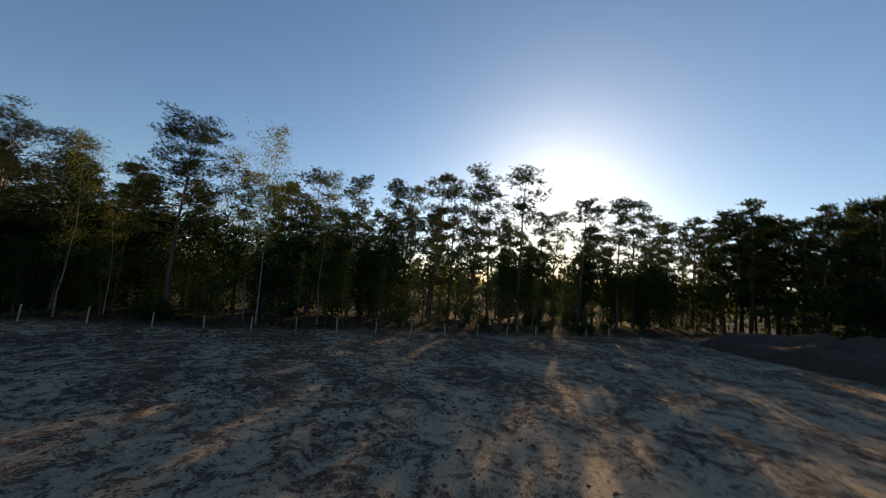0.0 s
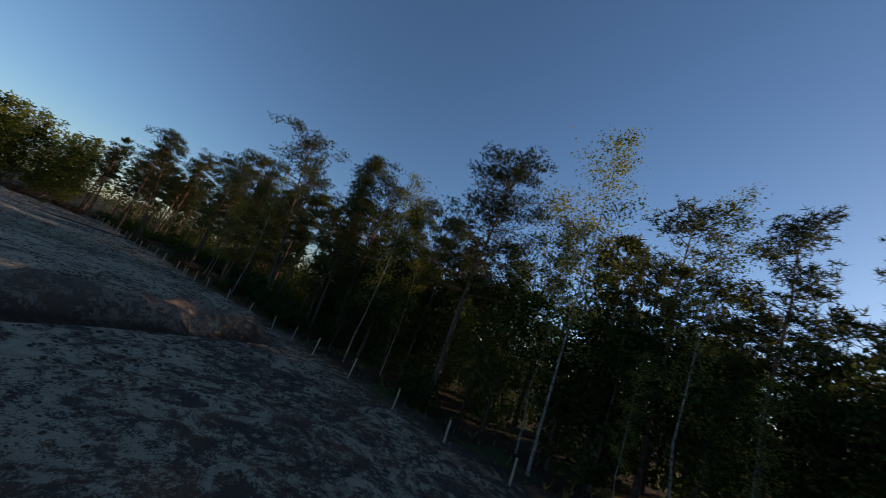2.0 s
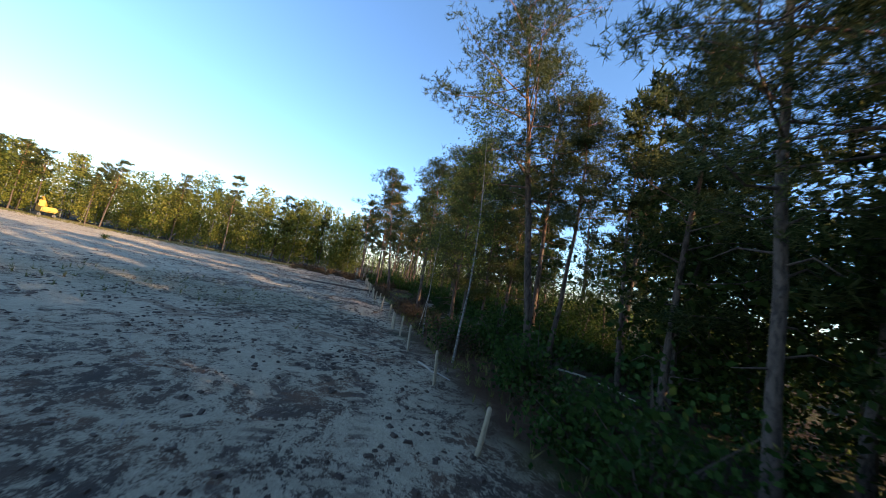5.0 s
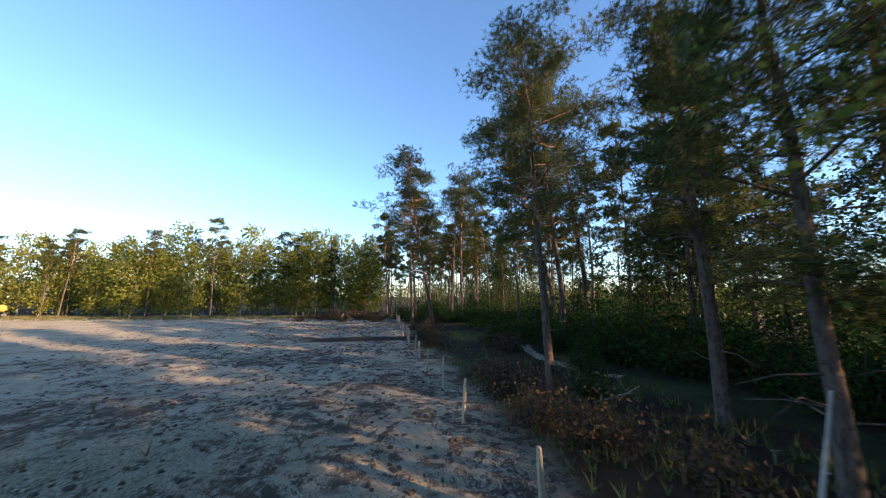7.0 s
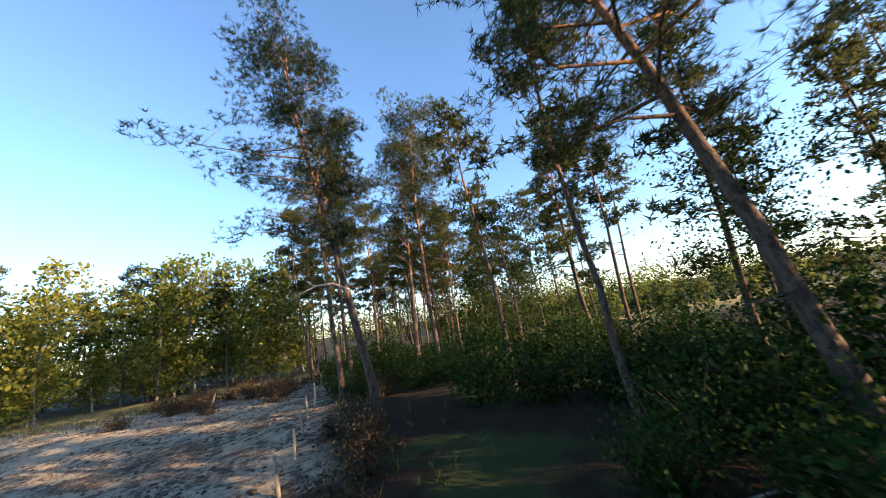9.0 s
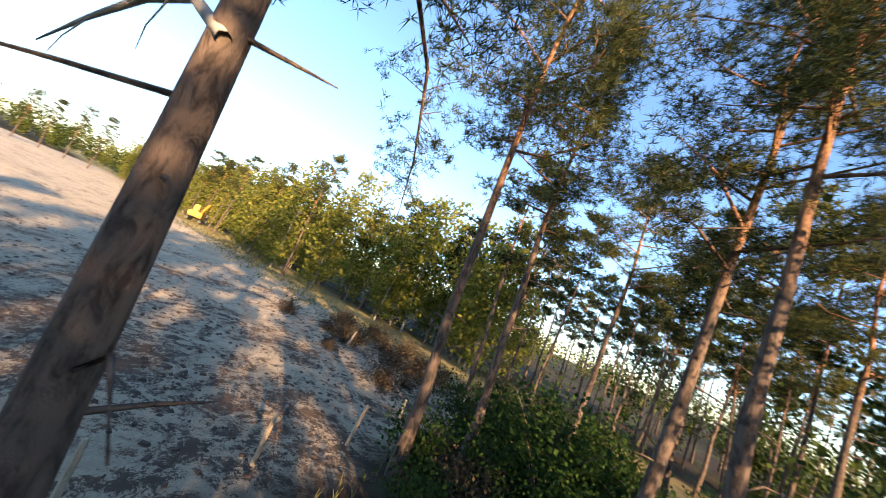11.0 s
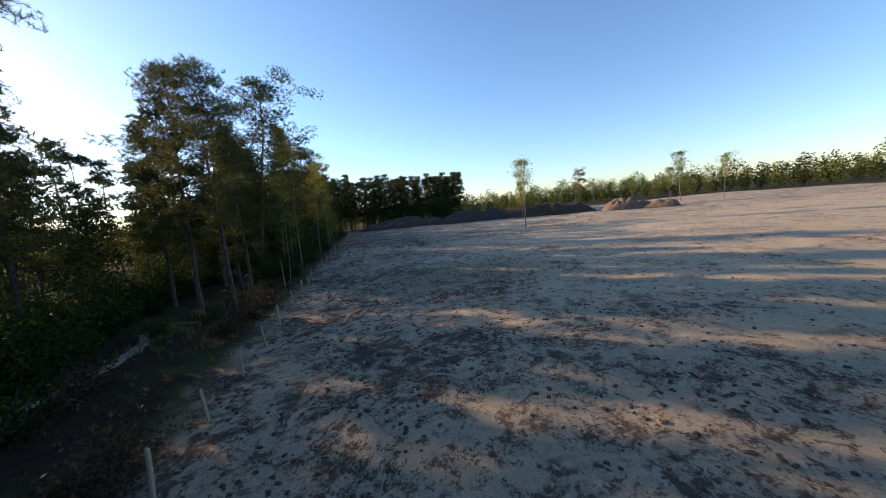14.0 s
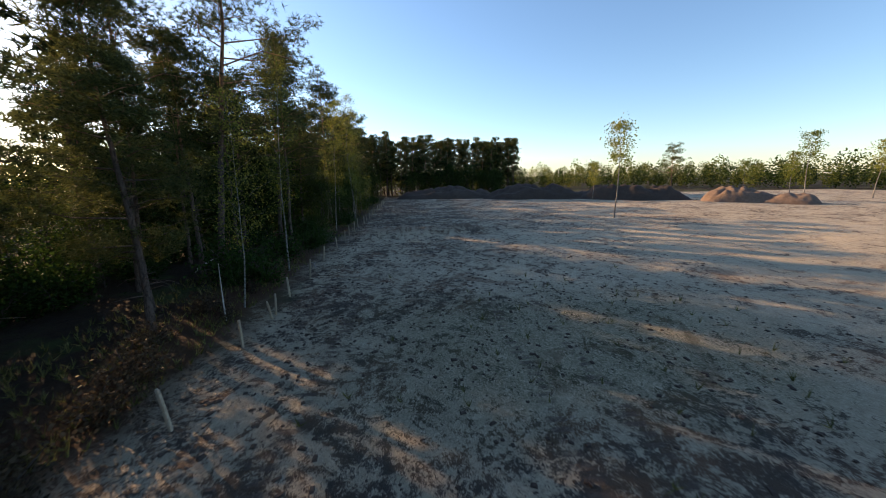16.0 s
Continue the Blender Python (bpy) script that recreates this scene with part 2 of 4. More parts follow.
def part(name, bm, mat, parent, label=""):
    me = bpy.data.meshes.new(name)
    bm.to_mesh(me)
    bm.free()
    me.materials.append(mat)
    return part_mesh(name, me, parent, label)


def tube(points, radii, sides=7):
    """Verts and faces of a tapering tube along points."""
    pts = np.asarray(points, float)
    verts, faces = [], []
    for i, (c, r) in enumerate(zip(pts, radii)):
        d = pts[min(i + 1, len(pts) - 1)] - pts[max(i - 1, 0)]
        d /= np.linalg.norm(d) + 1e-9
        u = np.cross(d, (0.31, 0.95, 0.05) if abs(d[1]) < 0.9 else (1.0, 0.0, 0.0))
        u /= np.linalg.norm(u) + 1e-9
        v = np.cross(d, u)
        for s in range(sides):
            a = 2 * math.pi * s / sides
            verts.append(c + r * (math.cos(a) * u + math.sin(a) * v))
    for i in range(len(pts) - 1):
        for s in range(sides):
            a, b = i * sides + s, i * sides + (s + 1) % sides
            faces.append([a, b, b + sides, a + sides])
    verts.append(pts[-1])
    top = len(verts) - 1
    for s in range(sides):
        faces.append([(len(pts) - 1) * sides + s, (len(pts) - 1) * sides + (s + 1) % sides, top])
    return verts, faces


def joined(pieces):
    verts, faces = [], []
    for v, f in pieces:
        at = len(verts)
        verts.extend(v)
        faces.extend([[i + at for i in face] for face in f])
    return verts, faces


def sprays(r, centres, count, length, width, up=0.35, spread=1.0):
    """Tufts of narrow blades, each tuft one island-rich burst round its centre."""
    n = len(centres)
    c = np.repeat(np.asarray(centres), count, 0)
    d = r.normal(size=(n * count, 3)) * (spread, spread, 0.8) + (0, 0, up)
    d /= np.linalg.norm(d, axis=1, keepdims=True)
    s = np.cross(d, r.normal(size=d.shape))
    s /= np.linalg.norm(s, axis=1, keepdims=True) + 1e-9
    ln = length * r.uniform(0.6, 1.25, (n * count, 1))
    base = c + d * 0.02
    verts = np.stack([base - s * width, base + s * width, c + d * ln], 1).reshape(-1, 3)
    faces = np.arange(len(verts)).reshape(-1, 3)
    return verts, faces


def leaves(r, centres, size, droop=0.2):
    """One small folded leaf at each centre."""
    n = len(centres)
    c = np.asarray(centres)
    d = r.normal(size=(n, 3)) + (0, 0, -droop)
    d /= np.linalg.norm(d, axis=1, keepdims=True)
    s = np.cross(d, r.normal(size=d.shape))
    s /= np.linalg.norm(s, axis=1, keepdims=True) + 1e-9
    z = size * r.uniform(0.6, 1.3, (n, 1))
    verts = np.stack([c - d * z * 0.5, c + s * z * 0.36, c + d * z * 0.6, c - s * z * 0.36], 1).reshape(-1, 3)
    return verts, np.arange(4 * n).reshape(-1, 4)


def trunk_line(r, height, bend, steps=9):
    """A slightly crooked line up to height; returns the points."""
    a = r.uniform(0, 6.28)
    z = np.linspace(0, 1, steps)
    wave = bend * np.sin(z * r.uniform(2.0, 4.5) + r.uniform(0, 3)) - bend * math.sin(0)
    wave -= wave[0]
    return np.stack([wave * math.cos(a) + 0.04 * r.normal(size=steps) * (z > 0), wave * math.sin(a) + 0.04 * r.normal(size=steps) * (z > 0), z * height], 1)


def along(line, f):
    i = f * (len(line) - 1)
    a = int(min(i, len(line) - 2))
    return line[a] + (line[a + 1] - line[a]) * (i - a)


def pine(seed, height, start, radius, girth, clumps, tufts, blades=12, dead=8, length=0.24, width=0.012, split=True, taper=0.5):
    """A Scots pine: bare trunk, crooked limbs, lumpy clumps of needles in an uneven, tapering crown."""
    r = np.random.default_rng(seed)
    line = trunk_line(r, height * 0.97, 0.25)
    rad = [girth * (1.25 if i == 0 else 1) * (1 - 0.86 * i / (len(line) - 1)) for i in range(len(line))]
    trunk = tube(line, rad, 9)
    limbs, tips = [], []
    for i in range(clumps):
        f = start + (1 - start) * ((i + r.uniform(0.1, 0.9)) / clumps) ** 0.9
        base = along(line, min(f, 0.985))
        g = (f - start) / (1 - start)
        shape = (0.55 + 0.45 * math.sin(math.pi * min(1.0, g * 1.5))) * (1 - taper * g) if g < 0.67 else (0.55 + 0.45 * math.sin(math.pi * (1 - g))) * (1 - taper * g)
        reach = radius * shape * r.choice((0.6, 0.85, 1.0, 1.2))
        a = i * 2.4 + r.uniform(-0.6, 0.6)
        rise = reach * (0.05 + 0.75 * g * r.uniform(0.5, 1.3))
        end = base + np.array([math.cos(a) * reach, math.sin(a) * reach, rise])
        knee = base + (end - base) * 0.5 + r.normal(size=3) * 0.14 * reach * np.array([0.6, 0.6, 0.6])
        thick = girth * (0.3 - 0.16 * g)
        own = [tube([base, knee, end], [thick, thick * 0.6, 0.012], 5)]
        tips.append((end, 1.0))
        tips.append((knee + (end - knee) * 0.35 + r.normal(size=3) * 0.25, 0.8))
        for _ in range(3):
            s = r.uniform(0.35, 0.95)
            root = base + (knee - base) * s * 2 if s < 0.5 else knee + (end - knee) * (s - 0.5) * 2
            side = root + r.normal(size=3) * reach * 0.27 * np.array([1, 1, 0.45]) + np.array([0, 0, 0.1 * reach])
            own.append(tube([root, side], [thick * 0.35, 0.008], 4))
            tips.append((side, 0.75))
        limbs.append(joined(own))
    tips.append((line[-1] + (0, 0, 0.1), 0.7))
    for _ in range(dead):
        f = r.uniform(start * 0.35, start * 1.05)
        base = along(line, f)
        a, reach = r.uniform(0, 6.28), r.uniform(0.4, 1.6)
        end = base + np.array([math.cos(a) * reach, math.sin(a) * reach, r.uniform(-0.3, 0.25) * reach])
        knee = base + (end - base) * 0.55 + np.array([0, 0, r.uniform(0.0, 0.25) * reach])
        limbs.append(tube([base, knee, end], [0.028, 0.018, 0.006], 4))
    centres = []
    for c, w in tips:
        n = max(4, int(tufts * w))
        u = r.normal(size=(n, 3))
        u *= r.uniform(0.35, 1.0, (n, 1)) / (np.linalg.norm(u, axis=1, keepdims=True) + 1e-9)
        centres.append(c + u * np.array([0.82, 0.82, 0.42]) * (0.5 + 0.5 * w) * (radius / 2.6) ** 0.5)
    v, f = sprays(r, np.concatenate(centres), blades, length, width, 0.45)
    crown = ("crown", mesh_of("crown", v, f, NEEDLES))
    if not split:
        return [("trunk", mesh_of("trunk", *joined([trunk, *limbs]), PINE_BARK, True)), crown]
    return [("trunk", mesh_of("trunk", *trunk, PINE_BARK, True)), crown, *(("limb", mesh_of("limb", *one, PINE_BARK, True)) for one in limbs)]


def birch(seed, height, radius, girth, count, size=0.13, leaf=None, bark=None, start=0.3, split=True):
    """A slender broad-leaved tree with fine rising limbs."""
    r = np.random.default_rng(seed)
    line = trunk_line(r, height, 0.4)
    rad = [girth * (1.2 if i == 0 else 1) * (1 - 0.93 * i / (len(line) - 1)) for i in range(len(line))]
    trunk = tube(line, rad, 7)
    limbs, centres = [], []
    k = 22
    for i in range(k):
        f = start + (1 - start) * (i + 0.3) / k
        base = along(line, min(f, 0.99))
        g = (f - start) / (1 - start)
        reach = radius * (0.35 + math.sin(math.pi * (0.12 + 0.85 * g))) * r.uniform(0.5, 1.1) * 0.75
        a = i * 2.4 + r.uniform(-0.5, 0.5)
        end = base + np.array([math.cos(a) * reach, math.sin(a) * reach, reach * r.uniform(0.3, 1.1)])
        knee = base + (end - base) * 0.5 + np.array([0, 0, 0.12 * reach])
        limbs.append(tube([base, knee, end], [girth * 0.26 * (1.1 - g), girth * 0.13, 0.006], 4))
        n = int(count / k)
        s = r.uniform(0.25, 1.08, (n, 1))
        pts = base + (end - base) * s + r.normal(size=(n, 3)) * (0.16 + 0.20 * reach) * np.array([1, 1, 0.8])
        centres.append(pts)
    v, f = leaves(r, np.concatenate(centres), size)
    bark, crown = bark or BIRCH_BARK, ("crown", mesh_of("crown", v, f, leaf or BIRCH_LEAVES))
    if not split:
        return [("trunk", mesh_of("trunk", *joined([trunk, *limbs]), bark, True)), crown]
    return [("trunk", mesh_of("trunk", *trunk, bark, True)), crown, *(("limb", mesh_of("limb", *one, bark, True)) for one in limbs)]


def bush(seed, height, radius, count, size, leaf):
    r = np.random.default_rng(seed)
    stems, centres = [], []
    for i in range(13):
        a, reach = r.uniform(0, 6.28), radius * r.uniform(0.15, 1.0)
        end = np.array([math.cos(a) * reach, math.sin(a) * reach, height * r.uniform(0.45, 1.0) * (1.1 - 0.45 * reach / radius)])
        knee = end * 0.5 * np.array([0.7, 0.7, 1.1])
        stems.append(tube([(0.1 * math.cos(a), 0.1 * math.sin(a), -0.1), knee, end], [0.035, 0.022, 0.006], 4))
        n = count // 13
        s = r.uniform(0.2, 1.05, (n, 1))
        centres.append(end * s + r.normal(size=(n, 3)) * np.array([0.24, 0.24, 0.2]) * radius)
    c = np.concatenate(centres)
    c[:, 2] = np.abs(c[:, 2]) + 0.03
    v, f = leaves(r, c, size)
    sv, sf = joined(stems)
    size_of = len(stems[0][0])
    root = [0 if i % size_of < 4 else i for i in range(len(sv))]
    sf = [list(dict.fromkeys(root[i] for i in face)) for face in sf]
    sv[0] = np.array((0.0, 0.0, -0.12))
    return [("stem", mesh_of("stem", sv, [face for face in sf if len(face) > 2], DARK_BARK)), ("foliage", mesh_of("foliage", v, f, leaf))]


def ground_z(x, y):
    """Height of the ground: gentle waves, a ditch with a bank beside it, a rutted strip, a low rise under the trees."""
    z = 0.16 * noise.noise(Vector((x * 0.07, y * 0.07, 1.7))) + 0.07 * noise.noise(Vector((x * 0.33, y * 0.33, 5.1)))
    z += 0.035 * noise.noise(Vector((x * 1.1, y * 1.1, 9.4)))
    if 10 < y < 30 and -32 < x < -14:
        fade = max(0.0, min(1.0, (y - 12.0) / 5.0)) * max(0.0, min(1.0, (29.0 - y) / 2.0))
        c = x + 22.6 + 0.22 * (y - 24.0) + 0.5 * noise.noise(Vector((x * 0.2, y * 0.3, 3.3)))
        z += fade * (1.1 * (0.8 + 0.5 * noise.noise(Vector((x * 0.9, y * 0.9, 6.0)))) * math.exp(-((c + 1.3) / 1.2) ** 2) - 0.6 * math.exp(-((c - 0.9) / 0.8) ** 2))
    if 18 < y < 31 and -76 < x < -66:
        fade = max(0.0, min(1.0, (y - 20.0) / 3.0))
        z -= 0.18 * fade * math.exp(-((x + 71.1) / 1.3) ** 2)
    far = math.hypot(x + 40, y)
    if y > 30:
        z += min(0.35, (y - 30) * 0.06) + 0.12 * noise.noise(Vector((x * 0.25, y * 0.25, 2.0)))
    if far > 160:
        z += 2.5 * min(1.0, (far - 160) / 300) * (0.5 + noise.noise(Vector((x * 0.004, y * 0.004, 7.0))))
    return z


def lines(low, high, step, outer):
    inside = np.arange(low, high + step * 0.5, step)
    left = [low - o for o in reversed(outer)]
    return np.concatenate([left, inside, [high + o for o in outer]])


OUTER = [2, 5, 9, 15, 24, 38, 60, 95, 150, 240, 400, 700, 1200, 1900]
gx, gy = lines(-122.0, 44.0, 0.5, OUTER), lines(-40.0, 62.0, 0.5, OUTER)
verts = [(x, y, ground_z(x, y)) for y in gy for x in gx]
w = len(gx)
faces = [[j * w + i, j * w + i + 1, (j + 1) * w + i + 1, (j + 1) * w + i] for j in range(len(gy) - 1) for i in range(w - 1)]
ground = new("ground", mesh_of("ground", verts, faces, GROUND, True))
tagged(ground, "pale cleared sand with dark soil, litter under trees", "ground", kind="structure")

# the trodden trail through the wood
trail_line = [(-53.6, 36.2), (-54.8, 35.6), (-56.4, 35.2), (-58.0, 35.1), (-59.6, 35.3), (-61.0, 35.6), (-62.4, 36.2)]
tv, tf = [], []
n = 200
for i in range(n + 1):
    c = along(np.array([(a, b, 0.0) for a, b in trail_line]), i / n)
    d = along(np.array([(a, b, 0.0) for a, b in trail_line]), min(1, i / n + 0.01)) - along(np.array([(a, b, 0.0) for a, b in trail_line]), max(0, i / n - 0.01))
    d /= np.linalg.norm(d) + 1e-9
    for s in range(5):
        o = (s - 2) / 2 * (0.85 + 0.35 * noise.noise(Vector((i * 0.15, s * 2.0, 0))) + 0.2 * noise.noise(Vector((i * 0.6, s * 3.0, 4))))
        x, y = c[0] - d[1] * o, c[1] + d[0] * o
        tv.append((x, y, ground_z(x, y) + (-0.09, -0.01, 0.02, -0.01, -0.09)[s]))
    if i:
        for s in range(4):
            a = (i - 1) * 5 + s
            tf.append([a, a + 1, a + 6, a + 5])
trail = tagged(new("trail", mesh_of("trail", tv, tf, TRAIL, True)), "narrow trodden sandy trail through the wood", "trail", kind="structure")

# ---- spoil banks and heaps on the far side of the clearing ----


def heap(name, centre, length, width, height, turn, seed, mat, label):
    r = np.random.default_rng(seed)
    nu, nv = 46, 18
    hv, hf = [], []
    off = r.uniform(0, 50)
    for i in range(nu + 1):
        for j in range(nv + 1):
            u, v = i / nu * 2 - 1, j / nv * 2 - 1
            q = max(0.0, 1 - (abs(u) ** 3 + abs(v) ** 2.2))
            lx, ly = u * length / 2, v * width / 2
            x = centre[0] + lx * math.cos(turn) - ly * math.sin(turn)
            y = centre[1] + lx * math.sin(turn) + ly * math.cos(turn)
            lump = 0.75 + 0.5 * noise.noise(Vector((lx * 0.22 + off, ly * 0.3, 0))) + 0.22 * noise.noise(Vector((lx * 0.9, ly * 0.9, off)))
            hv.append((x, y, ground_z(x, y) - 0.15 + height * q ** 0.7 * lump))
    for i in range(nu):
        for j in range(nv):
            a = i * (nv + 1) + j
            hf.append([a, a + 1, a + nv + 2, a + nv + 1])
    return tagged(new(name, mesh_of(name, hv, hf, mat, True)), label, "soil heap")


heap("soil_bank", (42, 12), 30, 10, 3.6, radians(86), 6, SOIL, "long dark bank of dug soil before the pines")
heap("soil_bank", (33, -12), 30, 9, 4.2, radians(74), 1, SOIL, "long dark bank of dug soil along the wood")
heap("soil_bank", (23, -32), 27, 9, 4.0, radians(62), 2, SOIL, "dark bank of turned soil with lumpy top")
heap("sand_mound", (8, -47), 13, 8, 3.9, radians(55), 4, SANDHEAP, "steep reddish heap of sandy spoil")
heap("sand_mound", (2.5, -52), 10, 7, 2.8, radians(45), 5, SANDHEAP, "rounded brown spoil heap beside a larger one")

# ---- trees ----
PINES = [pine(11, 17.0, 0.42, 3.9, 0.19, 27, 36, taper=0.22), pine(12, 16.5, 0.40, 4.0, 0.21, 28, 36, taper=0.28), pine(13, 15.5, 0.50, 2.8, 0.16, 21, 36),
         pine(14, 17.5, 0.26, 3.4, 0.20, 32, 33, taper=0.65), pine(15, 14.0, 0.22, 3.0, 0.15, 28, 33, taper=0.75), pine(16, 18.0, 0.52, 3.5, 0.18, 24, 38, taper=0.2),
         pine(17, 16.0, 0.30, 3.4, 0.13, 36, 30, taper=0.8), pine(18, 17.5, 0.40, 3.7, 0.21, 40, 38, taper=0.3)]
MID_PINES = [pine(37, 15.0, 0.30, 2.9, 0.16, 22, 17, 8, 4, 0.30, 0.026, False, 0.45), pine(38, 14.0, 0.38, 2.6, 0.15, 19, 17, 8, 5, 0.30, 0.026, False, 0.3),
             pine(39, 16.0, 0.26, 3.1, 0.17, 24, 17, 8, 4, 0.30, 0.026, False, 0.65)]
PINE_TALL = (17.0, 16.5, 15.5, 17.5, 14.0, 18.0, 16.0, 17.5)
FAR_PINES = [pine(31, 15.0, 0.22, 2.9, 0.16, 19, 10, 7, 2, 0.40, 0.05, False), pine(32, 14.0, 0.25, 2.8, 0.15, 18, 10, 7, 2, 0.40, 0.05, False, 0.6),
             pine(33, 16.0, 0.18, 3.0, 0.17, 21, 10, 7, 2, 0.40, 0.05, False, 0.7)]
OPEN_PINES = [pine(34, 15.0, 0.56, 2.1, 0.13, 13, 12, 7, 5, 0.34, 0.04, False, 0.3), pine(35, 14.0, 0.6, 2.0, 0.12, 12, 12, 7, 6, 0.34, 0.04, False, 0.4),
              pine(36, 16.0, 0.5, 2.3, 0.14, 15, 12, 7, 5, 0.34, 0.04, False, 0.5)]
BIRCHES = [birch(21, 14.0, 1.8, 0.06, 4200, 0.105), birch(22, 12.0, 1.7, 0.05, 3600, 0.105), birch(23, 15.0, 1.6, 0.062, 4000, 0.10)]
FAR_BIRCHES = [birch(41, 12.0, 2.9, 0.09, 1700, 0.34, start=0.05, split=False), birch(42, 10.0, 2.9, 0.08, 1600, 0.34, start=0.04, split=False)]
LONE_BIRCHES = [birch(24, 14.0, 2.6, 0.13, 1500, 0.3, start=0.5), birch(25, 12.0, 2.4, 0.12, 1400, 0.3, start=0.4), birch(26, 15.0, 2.5, 0.14, 1500, 0.3, start=0.58)]
OAKS = [birch(51, 9.0, 2.8, 0.13, 4600, 0.14, OAK_LEAVES, DARK_BARK, 0.1), birch(52, 7.5, 2.6, 0.11, 4000, 0.14, OAK_LEAVES, DARK_BARK, 0.08)]
FAR_OAKS = [birch(53, 9.5, 3.4, 0.13, 3000, 0.29, OAK_LEAVES, DARK_BARK, 0.04, False)]
BUSHES = [bush(61, 1.9, 1.3, 1500, 0.11, BUSH_LEAVES), bush(62, 1.3, 1.1, 1200, 0.10, BUSH_LEAVES), bush(63, 2.7, 1.6, 1900, 0.13, BUSH_LEAVES)]
BRUSH = [bush(71, 0.8, 0.9, 800, 0.09, HEATHER), bush(72, 1.2, 1.2, 1000, 0.10, HEATHER)]
used = []


def plant(parts, name, label, category, x, y, scale=1.0, turn=0.0, lean=(0.0, 0.0), group=""):
    """Puts one tree or bush on the ground; lean: metres by which its top leans in x and y for each metre of height."""
    thing = new(name)
    thing.empty_display_size = 0.3
    up = Vector((lean[0], lean[1], 1)).normalized()
    m = Vector((0, 0, 1)).rotation_difference(up).to_matrix().to_4x4() @ pose(0, 0, 0, 0, 0, turn)
    thing.matrix_world = Matrix.Translation((x, y, ground_z(x, y) - 0.04)) @ m @ Matrix.Diagonal((scale, scale, scale, 1))
    for kind, me in parts:
        part_mesh(kind, me, thing)
    tagged(thing, label, category, group)
    used.append((x, y))
    return thing


PINE_SAYS = "tall Scots pine with bare reddish trunk and open crown"
# pines by the fence and by the path: x, y, height, lean of the top in x and y, kind
HERO_PINES = [
    (-27.4, 34.0, 17.0, -0.02, -0.06, 6), (-13.8, 33.4, 16.9, -0.02, 0.01, 7), (-37.4, 35.0, 18.8, -0.07, -0.13, 0), (-26.0, 35.4, 14.8, 0.0, -0.05, 1), (-60.0, 37.8, 16.5, -0.02, -0.05, 3),
    (-21.6, 34.6, 12.6, 0.02, 0.0, 4), (-51.9, 32.4, 14.0, -0.07, -0.05, 0), (-62.0, 40.7, 20.0, -0.03, -0.11, 5), (-65.5, 40.5, 19.0, -0.13, -0.17, 7),
    (-57.5, 48.0, 17.0, 0.0, -0.08, 1), (-76.65, 32.45, 18.6, 0.02, -0.14, 0), (-83.9, 37.2, 19.0, -0.02, 0.02, 5),
    (-84.4, 31.0, 18.5, 0.02, -0.02, 5), (-87.6, 31.8, 17.0, 0.0, 0.0, 2), (-86.6, 36.4, 18.0, 0.02, 0.02, 0), (-90.2, 41.2, 13.5, 0.0, 0.0, 2),
    (-43.5, 34.8, 10.5, 0.0, 0.0, 4), (-47.0, 38.0, 13.0, 0.0, 0.0, 3), (-54.5, 40.6, 15.0, 0.0, -0.03, 3), (-57.0, 44.0, 16.5, 0.0, -0.05, 1), (-49.0, 35.5, 15.5, 0.0, -0.05, 3), (-45.5, 33.5, 13.0, 0.0, -0.03, 4), (-41.0, 37.0, 15.5, 0.0, -0.03, 0),
    (-38.5, 41.0, 16.5, 0.0, 0.0, 1), (-71.0, 47.0, 16.5, 0.0, 0.0, 0), (-80.0, 46.5, 16.0, 0.0, 0.0, 5), (-94.0, 34.5, 16.0, 0.0, 0.0, 2),
    (-3.0, 35.2, 14.4, 0.0, 0.0, 4), (1.0, 35.0, 14.9, 0.0, 0.0, 0), (4.7, 35.4, 15.4, 0.02, 0.0, 2), (7.4, 36.4, 15.2, 0.0, 0.0, 0), (9.9, 35.0, 16.8, 0.02, 0.0, 1), (12.6, 36.6, 16.4, 0.0, 0.0, 2),
    (14.8, 35.4, 18.3, 0.02, 0.0, 0), (18.0, 36.8, 16.8, 0.0, 0.0, 1), (21.2, 35.2, 19.2, 0.03, 0.0, 1), (25.0, 36.2, 14.9, 0.0, 0.0, 2), (28.2, 37.2, 15.4, 0.0, 0.0, 0), (31.0, 35.8, 17.2, 0.0, 0.0, 1),
    (34.6, 37.0, 17.0, 0.0, 0.0, 0), (38.0, 35.8, 18.8, 0.0, 0.0, 2), (42.0, 36.6, 19.0, 0.0, 0.0, 1), (45.6, 38.0, 17.6, 0.0, 0.0, 0), (49.4, 37.0, 17.0, 0.0, 0.0, 2), (-18.6, 36.5, 13.0, 0.0, 0.0, 2),
    (-9.6, 37.0, 13.8, 0.0, 0.0, 0), (-37.5, 36.0, 13.5, 0.0, 0.0, 2), (-31.8, 36.5, 13.0, -0.02, 0.0, 4), (-24.0, 39.0, 15.0, 0.0, 0.0, 0)]
for i, (x, y, h, lx, ly, kind) in enumerate(HERO_PINES):
    size = PINE_TALL[kind]
    parts = PINES[kind]
    if x > -12:
        parts, size = MID_PINES[kind % 3], (15.0, 14.0, 16.0)[kind % 3]
    elif y > 42.5 or (y > 40.8 and x > -53):
        parts, size = FAR_PINES[kind % 3], (15.0, 14.0, 16.0)[kind % 3]
    plant(parts, "pine_tree", PINE_SAYS, "pine tree", x, y, h / size, 37.0 * i, (lx, ly), "pines along the fence")
